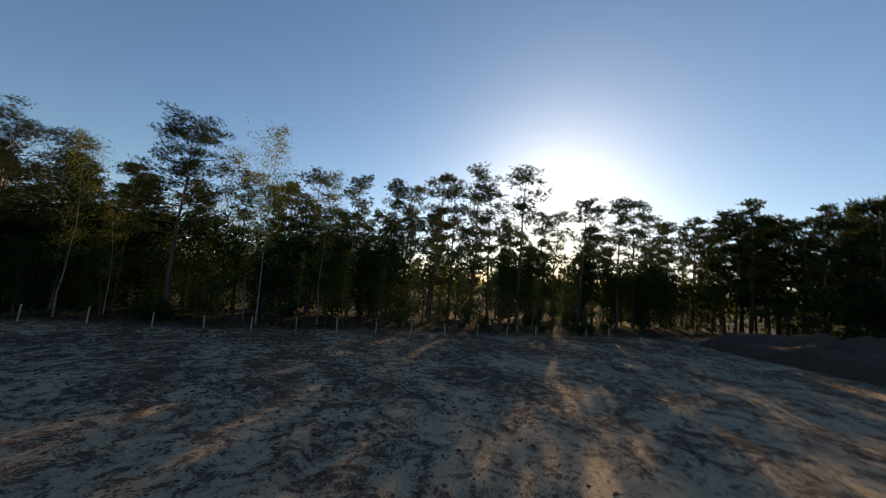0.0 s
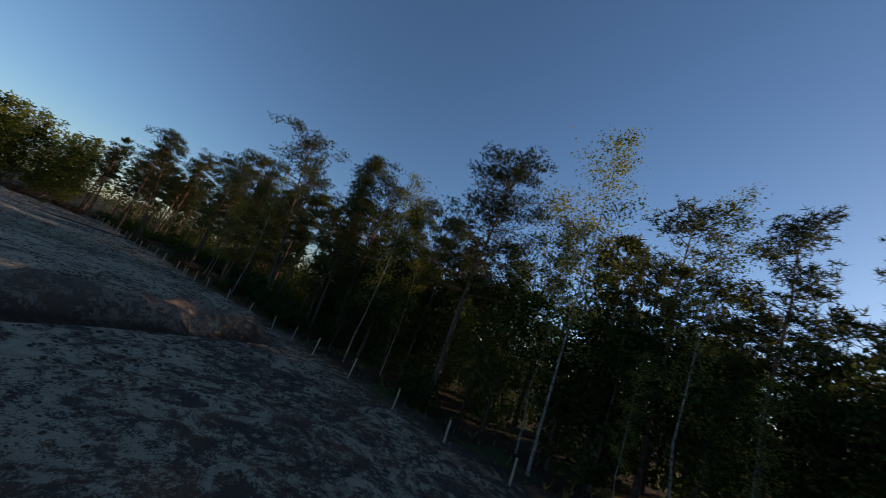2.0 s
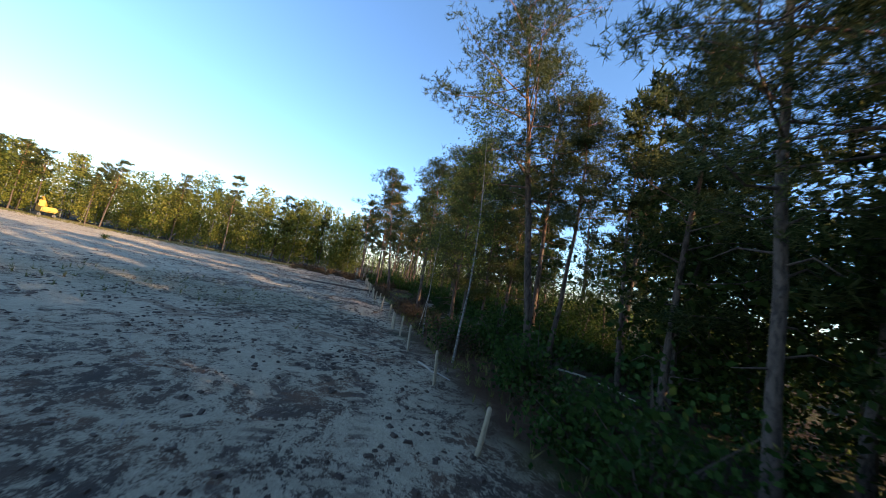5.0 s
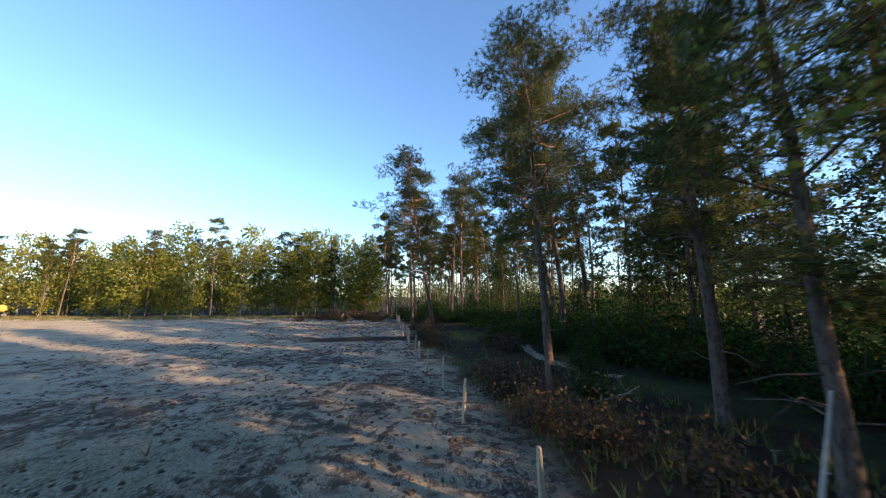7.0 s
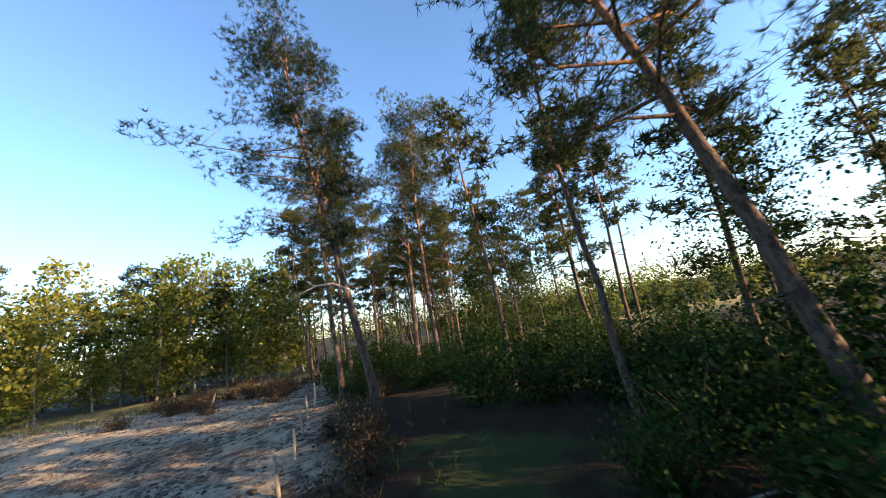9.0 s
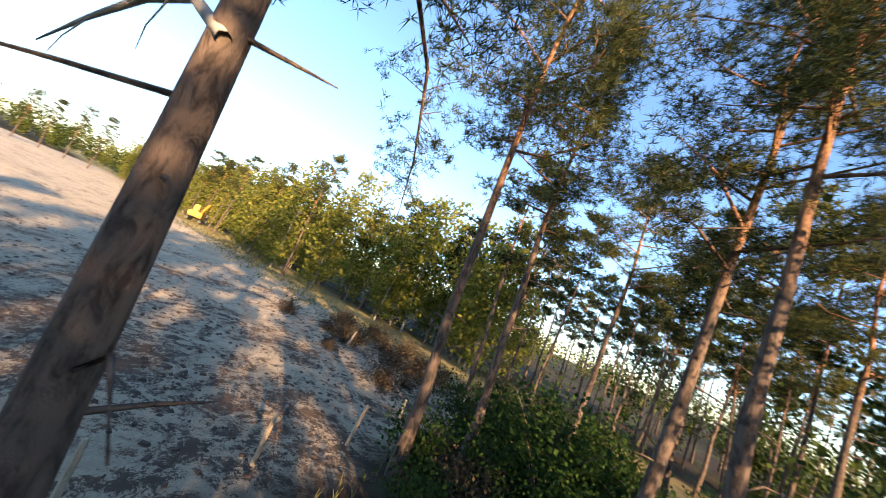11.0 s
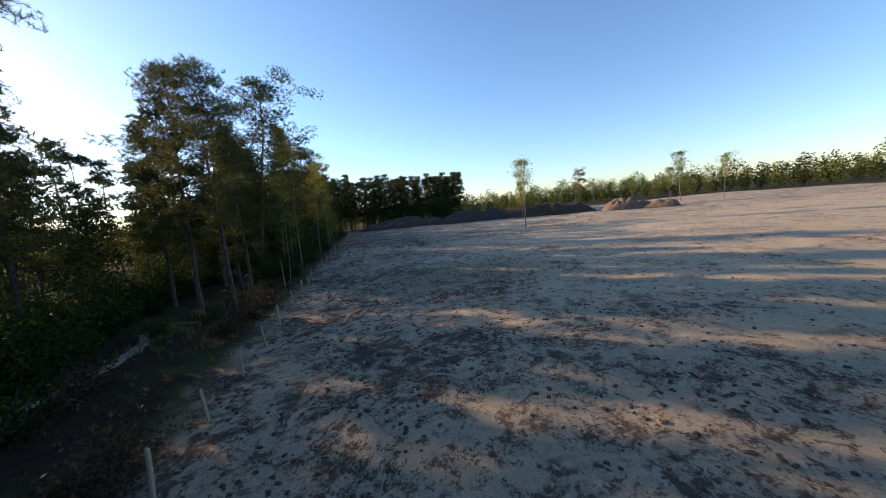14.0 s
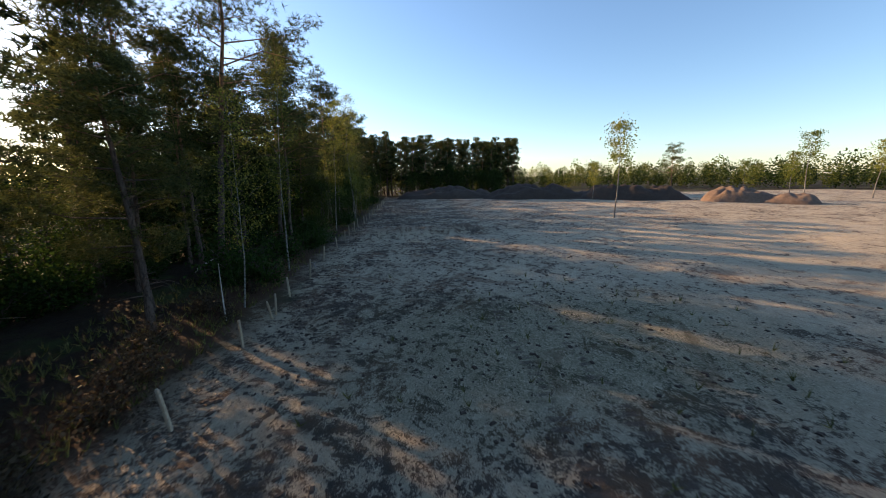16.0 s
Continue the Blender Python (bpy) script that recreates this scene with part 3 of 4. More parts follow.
# the long bare limb of the pine that the way rounds
rounded = next(o for o in scene.collection.objects if o.name.startswith("pine_tree") and abs(o.matrix_world.translation.x + 76.65) < 0.1)
pieces = [tube([(-76.55, 31.66, 5.75), (-76.48, 31.0, 6.1), (-76.4, 30.3, 6.05), (-76.3, 29.6, 5.75), (-76.2, 29.1, 5.4)], [0.06, 0.05, 0.038, 0.024, 0.008], 6)]
for a, b in (((-76.4, 30.3, 6.05), (-76.4, 29.9, 6.35)), ((-76.3, 29.6, 5.75), (-76.4, 29.1, 5.85)), ((-76.31, 29.7, 5.79), (-76.25, 29.4, 5.3)), ((-76.44, 30.7, 6.08), (-76.5, 30.4, 5.6))):
    pieces.append(tube([a, (np.array(a) + b) / 2 + (0.03, 0, -0.05), b], [0.009, 0.006, 0.003], 4))
limb = part_mesh("limb", mesh_of("limb", *joined(pieces), DEADWOOD, True), rounded, "long bare dead limb")
limb.matrix_parent_inverse = rounded.matrix_world.inverted()
# a limb of the same pine that droops over the sand, with hanging needles
q = np.random.default_rng(17)
droop = np.array([(-76.5, 31.3, 8.3), (-77.8, 31.2, 8.5), (-79.2, 31.0, 7.9), (-80.3, 30.6, 6.9), (-81.1, 30.2, 5.9)])
pieces, tufts = [tube(droop, [0.05, 0.042, 0.03, 0.018, 0.007], 6)], []
for i in range(26):
    at = along(droop, q.uniform(0.4, 1.0))
    tip = at + q.normal(size=3) * (0.4, 0.4, 0.22) + (0, 0, -0.05)
    tip[2] = max(tip[2], 5.5)
    pieces.append(tube([at, (at + tip) / 2 + (0, 0, 0.05), tip], [0.011, 0.007, 0.003], 4))
    tufts.append(tip + q.normal(size=(14, 3)) * (0.13, 0.13, 0.09))
for name, me in (("limb", mesh_of("limb", *joined(pieces), PINE_BARK, True)), ("needle_spray", mesh_of("needle_spray", *sprays(q, np.concatenate(tufts), 12, 0.13, 0.007, 0.2), NEEDLES))):
    ob = part_mesh(name, me, rounded)
    ob.matrix_parent_inverse = rounded.matrix_world.inverted()
HERO_BIRCHES = [(-6.7, 31.4, 17.2, 0), (-8.0, 33.4, 13.0, 1), (-17.6, 33.0, 9.5, 2), (-36.8, 31.2, 12.6, 2), (-43.0, 31.2, 9.5, 1), (-19.8, 31.6, 13.6, 0), (-1.8, 32.4, 14.2, 2), (-11.0, 35.8, 15.6, 1),
                (0.5, 32.2, 7.0, 1), (7.5, 32.6, 6.5, 0), (12.0, 32.0, 6.0, 1), (16.5, 32.8, 7.0, 2), (21.5, 32.4, 6.0, 0), (26.0, 33.0, 6.5, 1), (-3.5, 31.8, 6.5, 2), (4.0, 31.9, 5.5, 0)]
for i, (x, y, h, kind) in enumerate(HERO_BIRCHES):
    plant(BIRCHES[kind], "birch_tree", "slender young birch with pale trunk and fresh leaves", "birch tree", x, y, h / (14.0, 12.0, 15.0)[kind], 51.0 * i,
          (0.03 * math.sin(i * 2.1), -0.03), "birches along the fence")
# the broad-leaved tree beside the way through the wood, and others in the undergrowth
for x, y, h, kind in ((-79.4, 41.0, 9.5, 0), (-56.0, 42.0, 7.0, 1), (-52.5, 43.0, 7.5, 0), (-49.0, 42.0, 7.0, 1), (-45.5, 43.5, 7.0, 0), (-41.5, 42.5, 6.5, 1), (-37.5, 44.0, 7.0, 0), (-34.0, 41.5, 6.5, 1), (-64.5, 46.0, 7.0, 1), (-68.0, 43.5, 7.5, 0), (-60.5, 45.0, 8.0, 1), (-84.0, 43.5, 6.5, 1), (-54.0, 38.5, 4.5, 1), (-22.4, 32.4, 5.2, 0), (-18.0, 33.4, 5.5, 1), (-12.0, 34.4, 6.0, 0), (-6.5, 33.6, 5.5, 1), (-1.0, 33.4, 5.6, 0), (3.4, 33.4, 5.0, 1), (8.6, 33.6, 5.6, 0), (13.6, 33.4, 5.0, 1), (18.2, 33.8, 5.4, 0), (23.4, 33.4, 5.0, 1), (28.0, 34.0, 5.6, 0), (-40.0, 39.5, 4.0, 1)):
    plant(OAKS[kind], "oak_sapling", "dense young oak with dark green leaves", "oak tree", x, y, h / (9.0, 7.5)[kind], 90 * x, (0, 0), "young oaks in the wood")

# the way that must stay free of trunks
WAY = [(-46, 27), (-51, 28.3), (-57, 30.2), (-63, 32.4), (-69, 34.0), (-73.2, 34.2), (-75.5, 34.6), (-77.8, 33.7), (-79.5, 31.7), (-80.1, 29.3), (-79, 27)]


# bare patches of sand that the low sun reaches between the trees
LIT = [(-24.2, 25.6), (-23.6, 22.6), (-35.0, 13.5), (-53.5, 26.2), (-56.1, 18.9), (-60.0, 13.0), (-45.3, 8.7),
       (-6.4, 14.9), (-1.1, 21.7), (8.5, 26.9), (9.3, 14.5), (16.8, 13.2), (4.9, 7.4), (-67.1, 10.1), (-80.8, 11.4), (-83.8, 3.8)]


def in_light(x, y):
    for a, b in LIT:
        ahead = (x - a) * math.sin(SUN_AZ) + (y - b) * math.cos(SUN_AZ)
        aside = (x - a) * math.cos(SUN_AZ) - (y - b) * math.sin(SUN_AZ)
        if 0 < ahead < 62 and abs(aside) < 1.15:
            return True
    return False


def free(x, y, gap, clear):
    for i in range(len(WAY) - 1):
        a, b, q = np.array(WAY[i]), np.array(WAY[i + 1]), np.array((x, y))
        s = np.clip((q - a) @ (b - a) / ((b - a) @ (b - a)), 0, 1)
        if np.linalg.norm(a + (b - a) * s - q) < clear:
            return False
    return all((x - a) ** 2 + (y - b) ** 2 > gap * gap for a, b in used)


r = np.random.default_rng(5)


def scatter(count, x0, x1, y0, y1, gap, clear, make, tall=True):
    done = tries = 0
    while done < count and tries < count * 30:
        tries += 1
        x, y = r.uniform(x0, x1), r.uniform(y0, y1)
        if free(x, y, gap, clear) and not (tall and in_light(x, y)):
            make(x, y)
            done += 1


def wood_pine(x, y):
    k = int(r.integers(3))
    plant(OPEN_PINES[k], "pine_tree", "pine with thin trunk standing in the wood", "pine tree", x, y, r.uniform(0.8, 1.08), r.uniform(0, 360),
          tuple(r.normal(size=2) * 0.025), "pines in the wood")


def plantation_pine(x, y):
    plant(FAR_PINES[int(r.integers(3))], "pine_tree", "dark dense pine in a close-grown stand", "pine tree", x, y, r.uniform(1.16, 1.32), r.uniform(0, 360), (0, 0), "pines in the close stand")


def low_pine(x, y):
    plant(FAR_PINES[int(r.integers(3))], "pine_tree", "smaller pine with thin trunk deep in the wood", "pine tree", x, y, r.uniform(0.72, 0.95), r.uniform(0, 360), (0, 0), "pines in the wood")


def wood_birch(x, y):
    plant(FAR_BIRCHES[int(r.integers(2))], "birch_tree", "leafy birch with pale stem at the wood's edge", "birch tree", x, y, r.uniform(0.9, 1.3), r.uniform(0, 360),
          tuple(r.normal(size=2) * 0.03), "birches at the clearing's edge")


def wood_oak(x, y):
    plant(FAR_OAKS[0], "oak_tree", "round leafy tree at the wood's edge", "oak tree", x, y, r.uniform(0.65, 1.0), r.uniform(0, 360), (0, 0), "broad-leaved trees at the edge")


# the wood behind the fence
scatter(13, -98, -66, 38, 54, 3.2, 3.0, wood_pine)
scatter(8, -60, -34, 37, 46, 3.0, 3.0, wood_pine)
scatter(22, -29, 8, 34.5, 44, 2.4, 3.0, low_pine)
scatter(11, 8, 32, 36.5, 46, 2.6, 3.0, low_pine)
scatter(44, -132, -92, 27, 56, 2.6, 3.0, wood_pine)
scatter(86, 56, 80, -14, 44, 1.9, 3.0, plantation_pine)
# next row: extra stand, added to shade the bushes and floor south-west of it
scatter(16, -52, -24, 44, 56, 2.6, 3.0, low_pine)
scatter(5, -68, -58, 45.5, 54, 2.6, 3.0, low_pine)
scatter(10, -27, -18, 36.5, 42, 1.5, 2.5, wood_oak)
scatter(22, -18, 8, 33.6, 41, 1.6, 2.5, wood_oak)
scatter(8, 8, 33, 34.5, 42, 1.7, 2.5, wood_oak)
scatter(16, 52, 56, -8, 40, 1.6, 3.0, wood_oak)
scatter(9, -34, -18, 38, 46, 1.6, 2.5, wood_oak)
scatter(12, -25, -10, 35, 42, 1.4, 2.5, wood_oak)
scatter(12, 33, 52, 35, 42, 1.6, 2.5, wood_oak)
scatter(10, 33, 54, 38, 46, 2.2, 2.5, low_pine)
scatter(8, -125, -92, 36, 56, 2.5, 3.0, wood_oak)
# the wood at the western end, birches and oaks in front of pines
for i in range(96):
    y = 26 - i * 1.42 + r.normal() * 0.5
    x = -100 + 0.16 * (y - 20) - abs(r.normal()) * 3.5 - 1.0 - (5.0 if y > 4 else 0.0)
    if free(x, y, 1.0, 3.0) and math.hypot(x + 110.0, y + 35.5) > 4.5:
        (wood_birch, wood_birch, wood_birch, wood_pine)[int(r.integers(4))](x, y)
for i in range(95):
    y = 27 - i * 1.6 + r.normal() * 0.6
    x = -107 + 0.16 * (y - 20) - r.uniform(0, 16)
    if free(x, y, 1.4, 3.0) and math.hypot(x + 110.0, y + 35.5) > 4.5:
        (wood_pine, wood_birch, wood_birch, wood_birch)[int(r.integers(4))](x, y)

# single trees standing in the clearing
LONE = [(-13.5, -5.5, 12.6, "b", 2), (19.0, -40.0, 12.5, "p", 1), (22.0, -22.0, 9.0, "b", 1), (12.0, -52.0, 8.5, "b", 0), (18.7, -76.5, 15.5, "b", 2), (9.5, -82.5, 13.0, "b", 0),
        (21.0, -75.0, 11.0, "b", 1), (-77.5, -78.0, 13.0, "p", 0), (-73.5, -80.0, 9.0, "b", 1), (-80.5, -79.0, 10.0, "b", 0), (-108.0, -86.0, 14.5, "p", 2),
        (-104.0, -88.0, 14.0, "p", 5), (-100.0, -90.0, 13.0, "p", 2), (-96.0, -92.0, 12.5, "p", 0)]
for i, (x, y, h, what, kind) in enumerate(LONE):
    if what == "p":
        plant(PINES[kind], "pine_tree", "lone pine standing in the cleared field", "pine tree", x, y, h / PINE_TALL[kind], 77.0 * i, (0.03, 0.0), "lone trees")
    else:
        plant(LONE_BIRCHES[kind], "birch_tree", "lone birch with bare stem standing in the field", "birch tree", x, y, h / (14.0, 12.0, 15.0)[kind], 61.0 * i, (0.02, 0.0), "lone trees")

# undergrowth
BUSH_SAYS = "dense dark green undergrowth bush on the wood floor"


def undergrowth(x, y):
    k = int(r.integers(3))
    plant(BUSHES[k], "bush", BUSH_SAYS, "bush", x, y, r.uniform(0.8, 1.5), r.uniform(0, 360), (0, 0), "undergrowth")


for x, y, s, k in ((-63.2, 34.2, 1.15, 0), (-54.4, 35.2, 0.8, 1), (-58.0, 38.0, 1.1, 2), (-66.6, 36.4, 1.0, 0), (-53.0, 38.6, 1.2, 2), (-55.6, 38.4, 1.4, 2), (-58.6, 39.8, 1.5, 2), (-57.2, 37.6, 1.0, 0), (-60.6, 38.2, 1.2, 2), (-52.0, 33.9, 0.7, 1)):
    plant(BUSHES[k], "bush", "leafy green bush beside the sandy trail", "bush", x, y, s, 40 * x, (0, 0), "undergrowth")
for x, y, s, k in ((-81.4, 34.8, 1.1, 0), (-83.0, 35.7, 1.0, 0), (-80.6, 36.4, 1.0, 0), (-84.6, 34.4, 1.2, 1), (-82.4, 37.6, 0.9, 2)):
    plant(BUSHES[k], "bush", "broad green bush standing where sand meets wood", "bush", x, y, s, 40 * x, (0, 0), "undergrowth")
scatter(75, -100, -58, 36.3, 50, 1.0, 1.9, undergrowth, False)
scatter(22, -100, -82, 30.8, 36.5, 1.1, 2.2, undergrowth, False)
scatter(42, -58, -33, 38.0, 45, 1.1, 1.9, undergrowth, False)
scatter(26, -33, 34, 33.5, 44, 1.4, 1.9, undergrowth, False)
scatter(16, -40, 34, 31.5, 34.0, 1.3, 1.9, undergrowth, False)


def brush(x, y):
    k = int(r.integers(2))
    plant(BRUSH[k], "brushwood_clump", "low brown clump of dry heather and brushwood", "brushwood", x, y, r.uniform(0.7, 1.2), r.uniform(0, 360), (0, 0), "brushwood")


scatter(16, -92, -60, 30.4, 35.0, 1.0, 2.2, brush, False)
scatter(26, -100, -90, 16, 31, 1.0, 2.0, brush, False)
scatter(10, -58, -30, 30.6, 33.0, 1.0, 1.5, brush, False)
plant(BUSHES[1], "bush", "small green shrub alone on the bare sand", "bush", -77.0, -5.0, 0.6, 10, (0, 0))

# the woods far off, round the whole clearing
fv, ff = [], []
q = np.random.default_rng(99)
crowns = []
spots = []
for dist, count, tall in ((150, 330, 9.5), (185, 320, 12), (240, 280, 17)):
    for i in range(count):
        a = 2 * math.pi * (i + q.uniform(0, 1)) / count
        d = dist * q.uniform(0.94, 1.1)
        spots.append((-40 + d * math.cos(a), -10 + d * math.sin(a), tall))
spots = [p for p in spots if not (p[1] > 10 and -140 < p[0] < 80)]
for row, tall in ((66, 6.5), (72, 8.0), (80, 9.5), (92, 11.0)):
    spots += [(x + q.normal(), row + q.normal() * 1.5, tall) for x in np.arange(-20, 95, 3.0)]
for row, tall in ((59, 3.6), (68, 4.6), (80, 5.6), (104, 5.5), (118, 7.0)):
    spots += [(x + q.normal(), row + q.normal() * 2.5, tall) for x in np.arange(-170, -18, 3.0)]
spots += [(62 + q.uniform(0, 8), y, 12.0) for y in np.arange(-10, 64, 2.5)]
for x, y, tall in spots:
    h = tall * q.uniform(0.65, 1.1)
    m = 330 if y < 0 else 140
    u = q.normal(size=(m, 3))
    u /= np.linalg.norm(u, axis=1, keepdims=True)
    c = np.array((x, y, ground_z(x, y) + h * 0.52)) + u * np.array((h * 0.28, h * 0.28, h * 0.48)) * q.uniform(0.5, 1.05, (m, 1))
    crowns.append((c, 0.3 + h * 0.04))
allv, allf, at = [], [], 0
for c, s in crowns:
    v, f = leaves(q, c, s)
    allv.append(v)
    allf.append(f + at)
    at += len(v)
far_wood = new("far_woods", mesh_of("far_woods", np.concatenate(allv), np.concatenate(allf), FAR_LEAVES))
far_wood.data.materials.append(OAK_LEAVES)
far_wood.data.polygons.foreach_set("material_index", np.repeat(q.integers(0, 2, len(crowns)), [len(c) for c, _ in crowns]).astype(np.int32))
tagged(far_wood, "distant mixed woods round the clearing", "woods", kind="stuff")

# ---- fence stakes ----


def stake_mesh(seed):
    r2 = np.random.default_rng(seed)
    bm = bmesh.new()
    rings = []
    for z, s in ((-0.25, 1.0), (0.0, 1.02), (0.4, 1.0), (0.8, 0.95), (1.02, 0.9), (1.06, 0.6)):
        ring = []
        for i in range(8):
            a = 2 * math.pi * i / 8
            q2 = 0.052 * s * (1 + 0.12 * math.sin(i * 2.3 + seed) + 0.04 * r2.normal())
            ring.append(bm.verts.new((q2 * math.cos(a) + 0.01 * math.sin(z * 3 + seed), q2 * math.sin(a), z)))
        rings.append(ring)
    for a, b in zip(rings, rings[1:]):
        for i in range(8):
            bm.faces.new((a[i], a[(i + 1) % 8], b[(i + 1) % 8], b[i]))
    bm.faces.new(rings[-1])
    me = bpy.data.meshes.new("fence_stake")
    bm.to_mesh(me)
    bm.free()
    me.materials.append(STAKE)
    return me


STAKES = [stake_mesh(s) for s in range(5)]
STAKE_X = [30.0, 26.6, 23.2, 19.8, 16.4, 13.0, 9.6, 6.3, 3.1, -0.2, -3.4, -6.7, -9.9, -13.1, -16.9, -20.4, -23.2, -25.8, -29.7, -34.0, -38.2, -41.6, -43.8, -44.3, -46.9, -51.1, -54.6,
           -57.9, -60.8, -63.6, -66.5, -69.6, -72.6, -75.4, -78.4, -81.5, -84.4, -87.2, -90.2, -93.2, -96.2, -99.4]
for i, x in enumerate(STAKE_X):
    y = 29.4 + 0.25 * math.sin(x * 0.08 + 4.0) + 0.08 * math.sin(i * 3.7)
    ob = new("fence_stake", STAKES[i % 5])
    ob.matrix_world = pose(x, y, ground_z(x, y), 4 * math.sin(i * 2.9), 5 * math.sin(i * 1.7) + (14 if x in (-44.3,) else 0), 70 * i) @ Matrix.Diagonal((1, 1, 1.0 + 0.1 * math.sin(i * 5.1), 1))
    tagged(ob, "pale split-wood fence stake driven into sand", "fence post", "stakes of the fence")

# ---- deadwood ----


def stick(x, y, length, turn, thick, lift, seed, label, curve=0.1):
    r2 = np.random.default_rng(seed)
    pts = []
    for i in range(7):
        s = i / 6
        px, py = x + math.cos(turn) * length * s, y + math.sin(turn) * length * s
        bend = curve * length * math.sin(s * 3.0 + seed)
        px, py = px - math.sin(turn) * bend, py + math.cos(turn) * bend
        pts.append((px, py, ground_z(px, py) + thick * 0.7 + lift * s + 0.02 * r2.normal()))
    pieces = [tube(pts, [thick * (1 - 0.6 * i / 6) for i in range(7)], 6)]
    for i in (2, 4):
        a = turn + r2.choice((-1, 1)) * r2.uniform(0.5, 1.0)
        b = np.array(pts[i])
        pieces.append(tube([b, b + np.array((math.cos(a), math.sin(a), 0.12)) * length * 0.16], [thick * 0.5, 0.006], 4))
    v, f = joined(pieces)
    tagged(new("fallen_branch", mesh_of("fallen_branch", v, f, DEADWOOD)), label, "branch", "deadwood")


stick(-37.2, 36.2, 4.2, 0.3, 0.05, 0.0, 1, "long bleached branch fallen on the wood floor")
stick(-36.2, 29.5, 1.9, 0.6, 0.05, 0.0, 2, "short pale branch lying by the fence")
stick(-57.2, 28.2, 1.6, 2.9, 0.035, 0.0, 3, "thin bleached branch lying on the sand")
stick(-61.6, 26.2, 0.9, 1.2, 0.02, 0.8, 4, "thin dead stick standing askew in sand")
stick(-66.0, 36.4, 1.4, 0.8, 0.03, 0.3, 5, "dry bent branch beside the trail")
stick(-93.0, 21.5, 0.5, 1.0, 0.10, 1.0, 6, "short grey broken stump standing at the sand's edge", 0.02)
stick(-44.6, 31.2, 0.4, 0.5, 0.035, 2.4, 7, "thin pale dead stem standing by the fence", 0.05)
stick(-51.5, 33.8, 2.0, 2.0, 0.04, 0.1, 8, "grey branch lying in the leaf litter")
for i in range(26):
    x, y = r.uniform(-90, 0), r.uniform(4, 29)
    stick(x, y, r.uniform(0.3, 0.9), r.uniform(0, 6.28), r.uniform(0.008, 0.02), r.uniform(0, 0.12), 20 + i, "small dry twig lying on the sand")

# clods of turned soil and pale crusts strewn over the sand
q = np.random.default_rng(3)
cv, cf, at = [], [], 0
box = np.array([(-1, -1, -0.6), (1, -1, -0.6), (1, 1, -0.6), (-1, 1, -0.6), (-0.6, -0.6, 0.5), (0.6, -0.6, 0.6), (0.6, 0.6, 0.45), (-0.6, 0.6, 0.6)])
quads = np.array([(0, 3, 2, 1), (4, 5, 6, 7), (0, 1, 5, 4), (1, 2, 6, 5), (2, 3, 7, 6), (3, 0, 4, 7)])
for _ in range(9000):
    x, y = q.uniform(-96, 6), 29.5 - abs(q.normal()) * 13
    if noise.noise(Vector((x * 0.3, y * 0.3, 4))) < q.uniform(-0.5, 0.3):
        continue
    s = q.uniform(0.02, 0.065)
    a = q.uniform(0, 6.28)
    b = box * (s * q.uniform(0.8, 2.0), s, s * q.uniform(0.5, 1.0)) * q.uniform(0.75, 1.25, (8, 3))
    b = np.stack([b[:, 0] * math.cos(a) - b[:, 1] * math.sin(a), b[:, 0] * math.sin(a) + b[:, 1] * math.cos(a), b[:, 2]], 1)
    cv.append(b + (x, y, ground_z(x, y) + s * 0.3))
    cf.append(quads + at)
    at += 8
clods = new("soil_clods", mesh_of("soil_clods", np.concatenate(cv), np.concatenate(cf), SOIL))
tagged(clods, "dark clods and bark scraps strewn over the sand", "soil clods", kind="stuff")

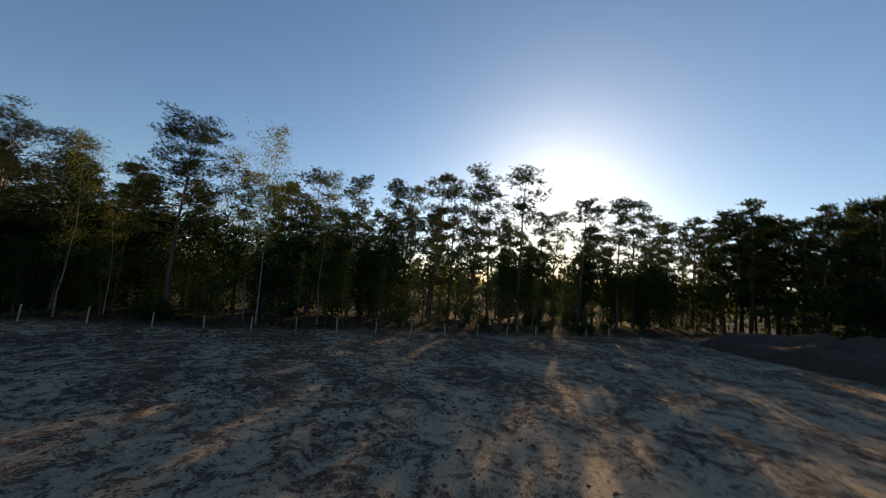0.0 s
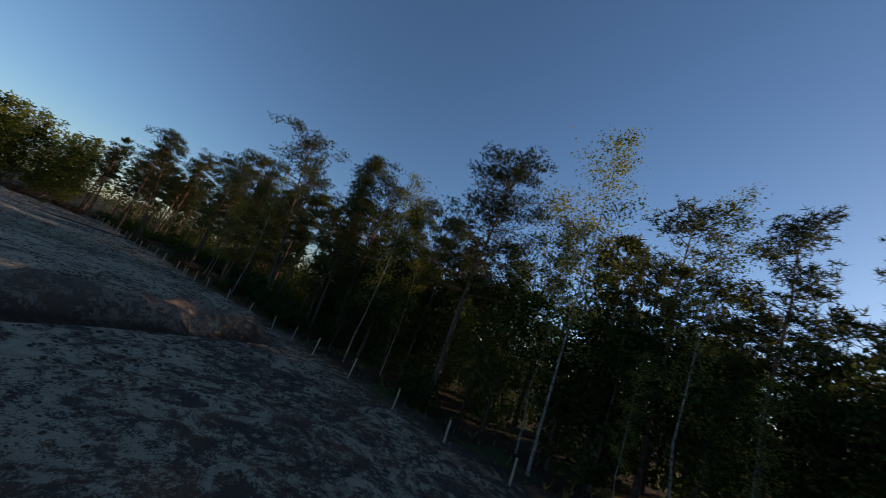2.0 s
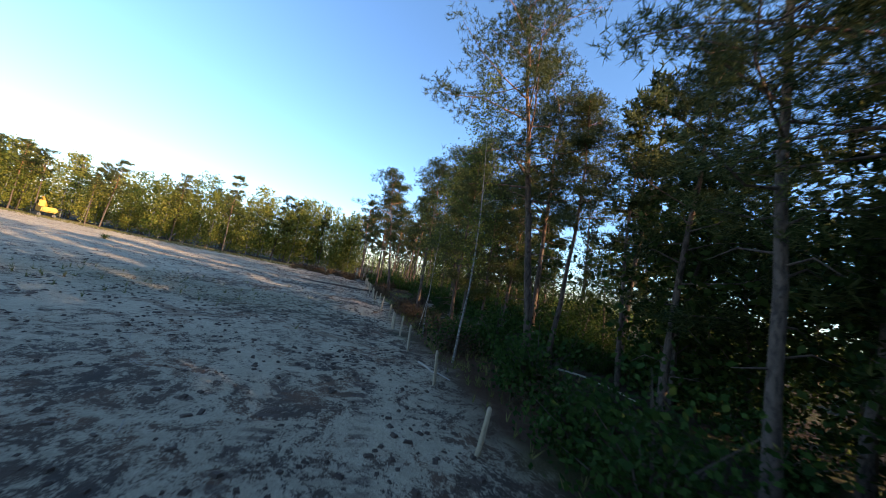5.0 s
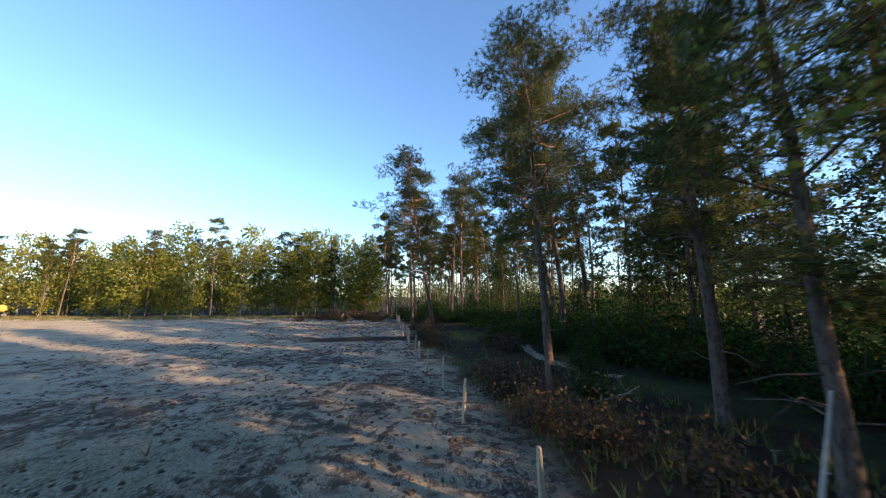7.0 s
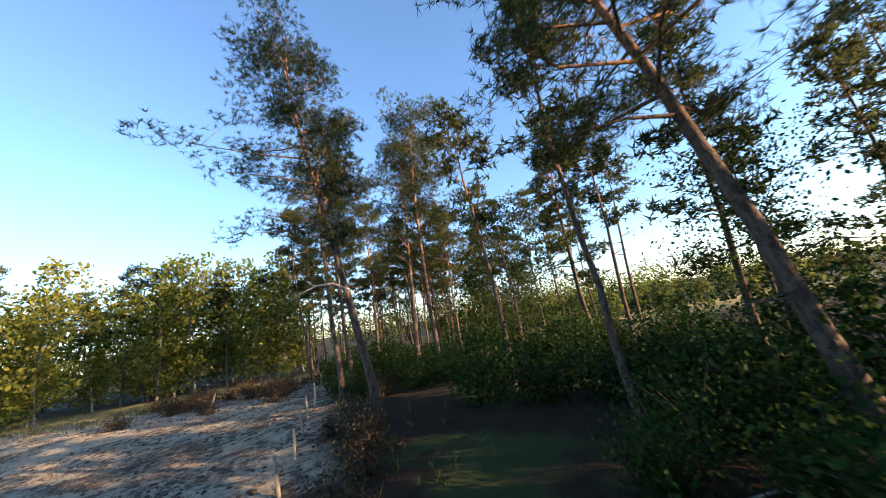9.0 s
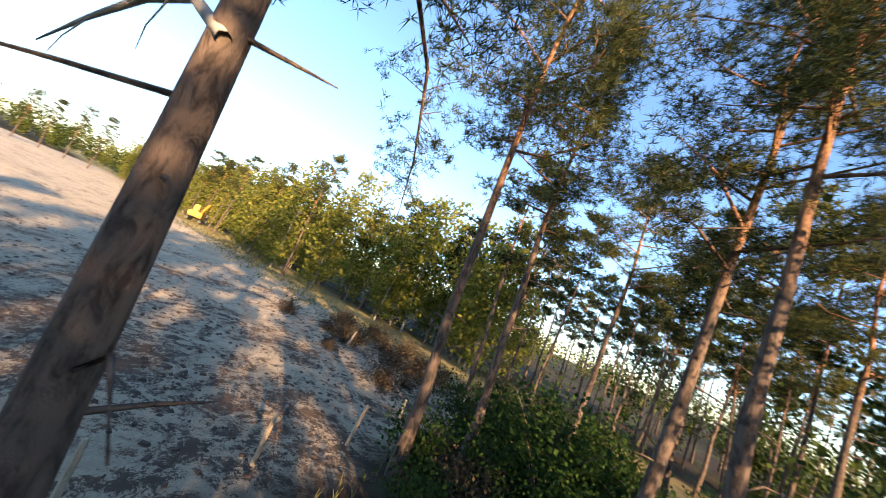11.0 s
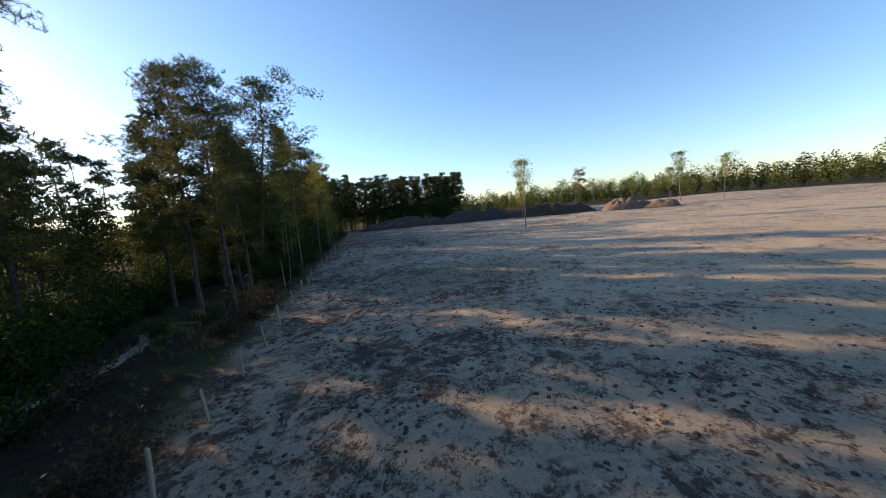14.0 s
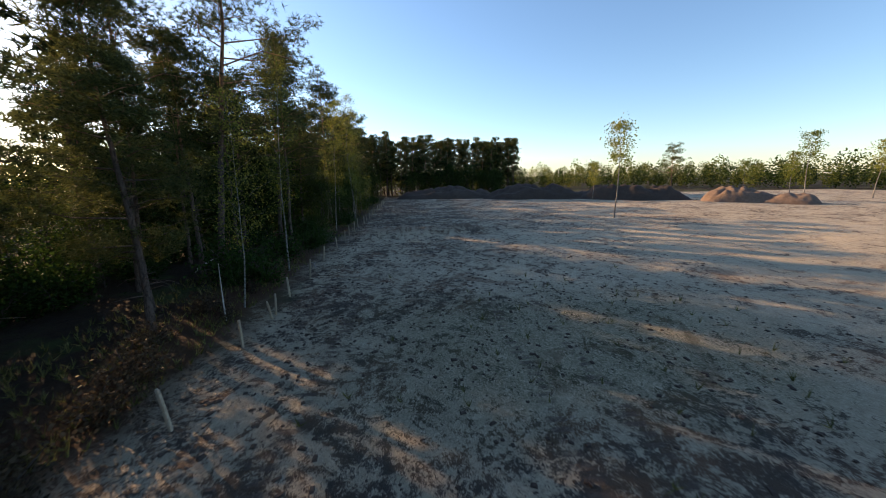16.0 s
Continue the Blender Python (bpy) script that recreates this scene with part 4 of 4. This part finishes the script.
# grass: at the western edge, under the trees, and in thin tufts on the sand
cs = []
for _ in range(5200):
    w2 = q.uniform()
    if w2 < 0.5:
        y = q.uniform(-60, 26)
        x = -98 + 0.16 * (y - 20) + q.normal() * 2.2 - 1.0
    elif w2 < 0.66:
        x, y = q.uniform(-58, -34), q.uniform(30.6, 36)
    elif w2 < 0.675:
        x, y = q.normal() * 5 - 48, q.normal() * 4.5 + 17
    elif w2 < 0.8:
        x, y = q.uniform(-96, 30), 30.4 + abs(q.normal()) * 2.0
    else:
        continue
    cs.append((x, y, ground_z(x, y)))
v, f = sprays(q, np.array(cs), 6, 0.34, 0.018, 1.6, 0.6)
grass = new("grass", mesh_of("grass", v, f, DRY_GRASS))
tagged(grass, "dry yellow-green grass in thin tufts", "grass", kind="stuff")

# ---- the digger at the far edge ----


def block(parent, name, size, at, mat, tilt=0.0, bevel=0.06, label=""):
    bm = bmesh.new()
    bmesh.ops.create_cube(bm, size=1.0)
    bmesh.ops.scale(bm, vec=size, verts=bm.verts)
    bmesh.ops.bevel(bm, geom=bm.edges[:], offset=bevel, segments=2, affect="EDGES")
    bmesh.ops.transform(bm, matrix=pose(*at, 0, tilt, 0), verts=bm.verts)
    return part(name, bm, mat, parent, label)


digger = new("excavator")
digger.matrix_world = pose(-110.5, -35.5, ground_z(-110.5, -35.5), 0, 0, 230)
for side in (-1, 1):
    block(digger, "track", (3.4, 0.55, 0.8), (0, side * 1.05, 0.4), STEEL, 0, 0.22)
body_ob = block(digger, "body", (3.0, 2.3, 1.1), (-0.4, 0, 1.5), YELLOW, 0, 0.15)
block(digger, "counterweight", (0.7, 2.3, 1.0), (-2.0, 0, 1.55), YELLOW, 0, 0.2)
cab = block(digger, "cab", (1.3, 0.95, 1.4), (0.55, 0.65, 2.6), YELLOW, 0, 0.12)
block(cab, "cab_window", (1.0, 0.99, 0.8), (0.6, 0.66, 2.75), GLASS, 0, 0.05, "dark glass cab window")
block(digger, "boom", (3.4, 0.4, 0.5), (2.4, -0.2, 3.0), YELLOW, -32, 0.08)
block(digger, "dipper_arm", (2.3, 0.32, 0.4), (4.3, -0.2, 2.9), YELLOW, 62, 0.07)
block(digger, "bucket", (0.8, 0.9, 0.7), (4.7, -0.2, 1.6), STEEL, 20, 0.15)
tagged(digger, "yellow tracked excavator parked at the clearing's edge", "excavator")
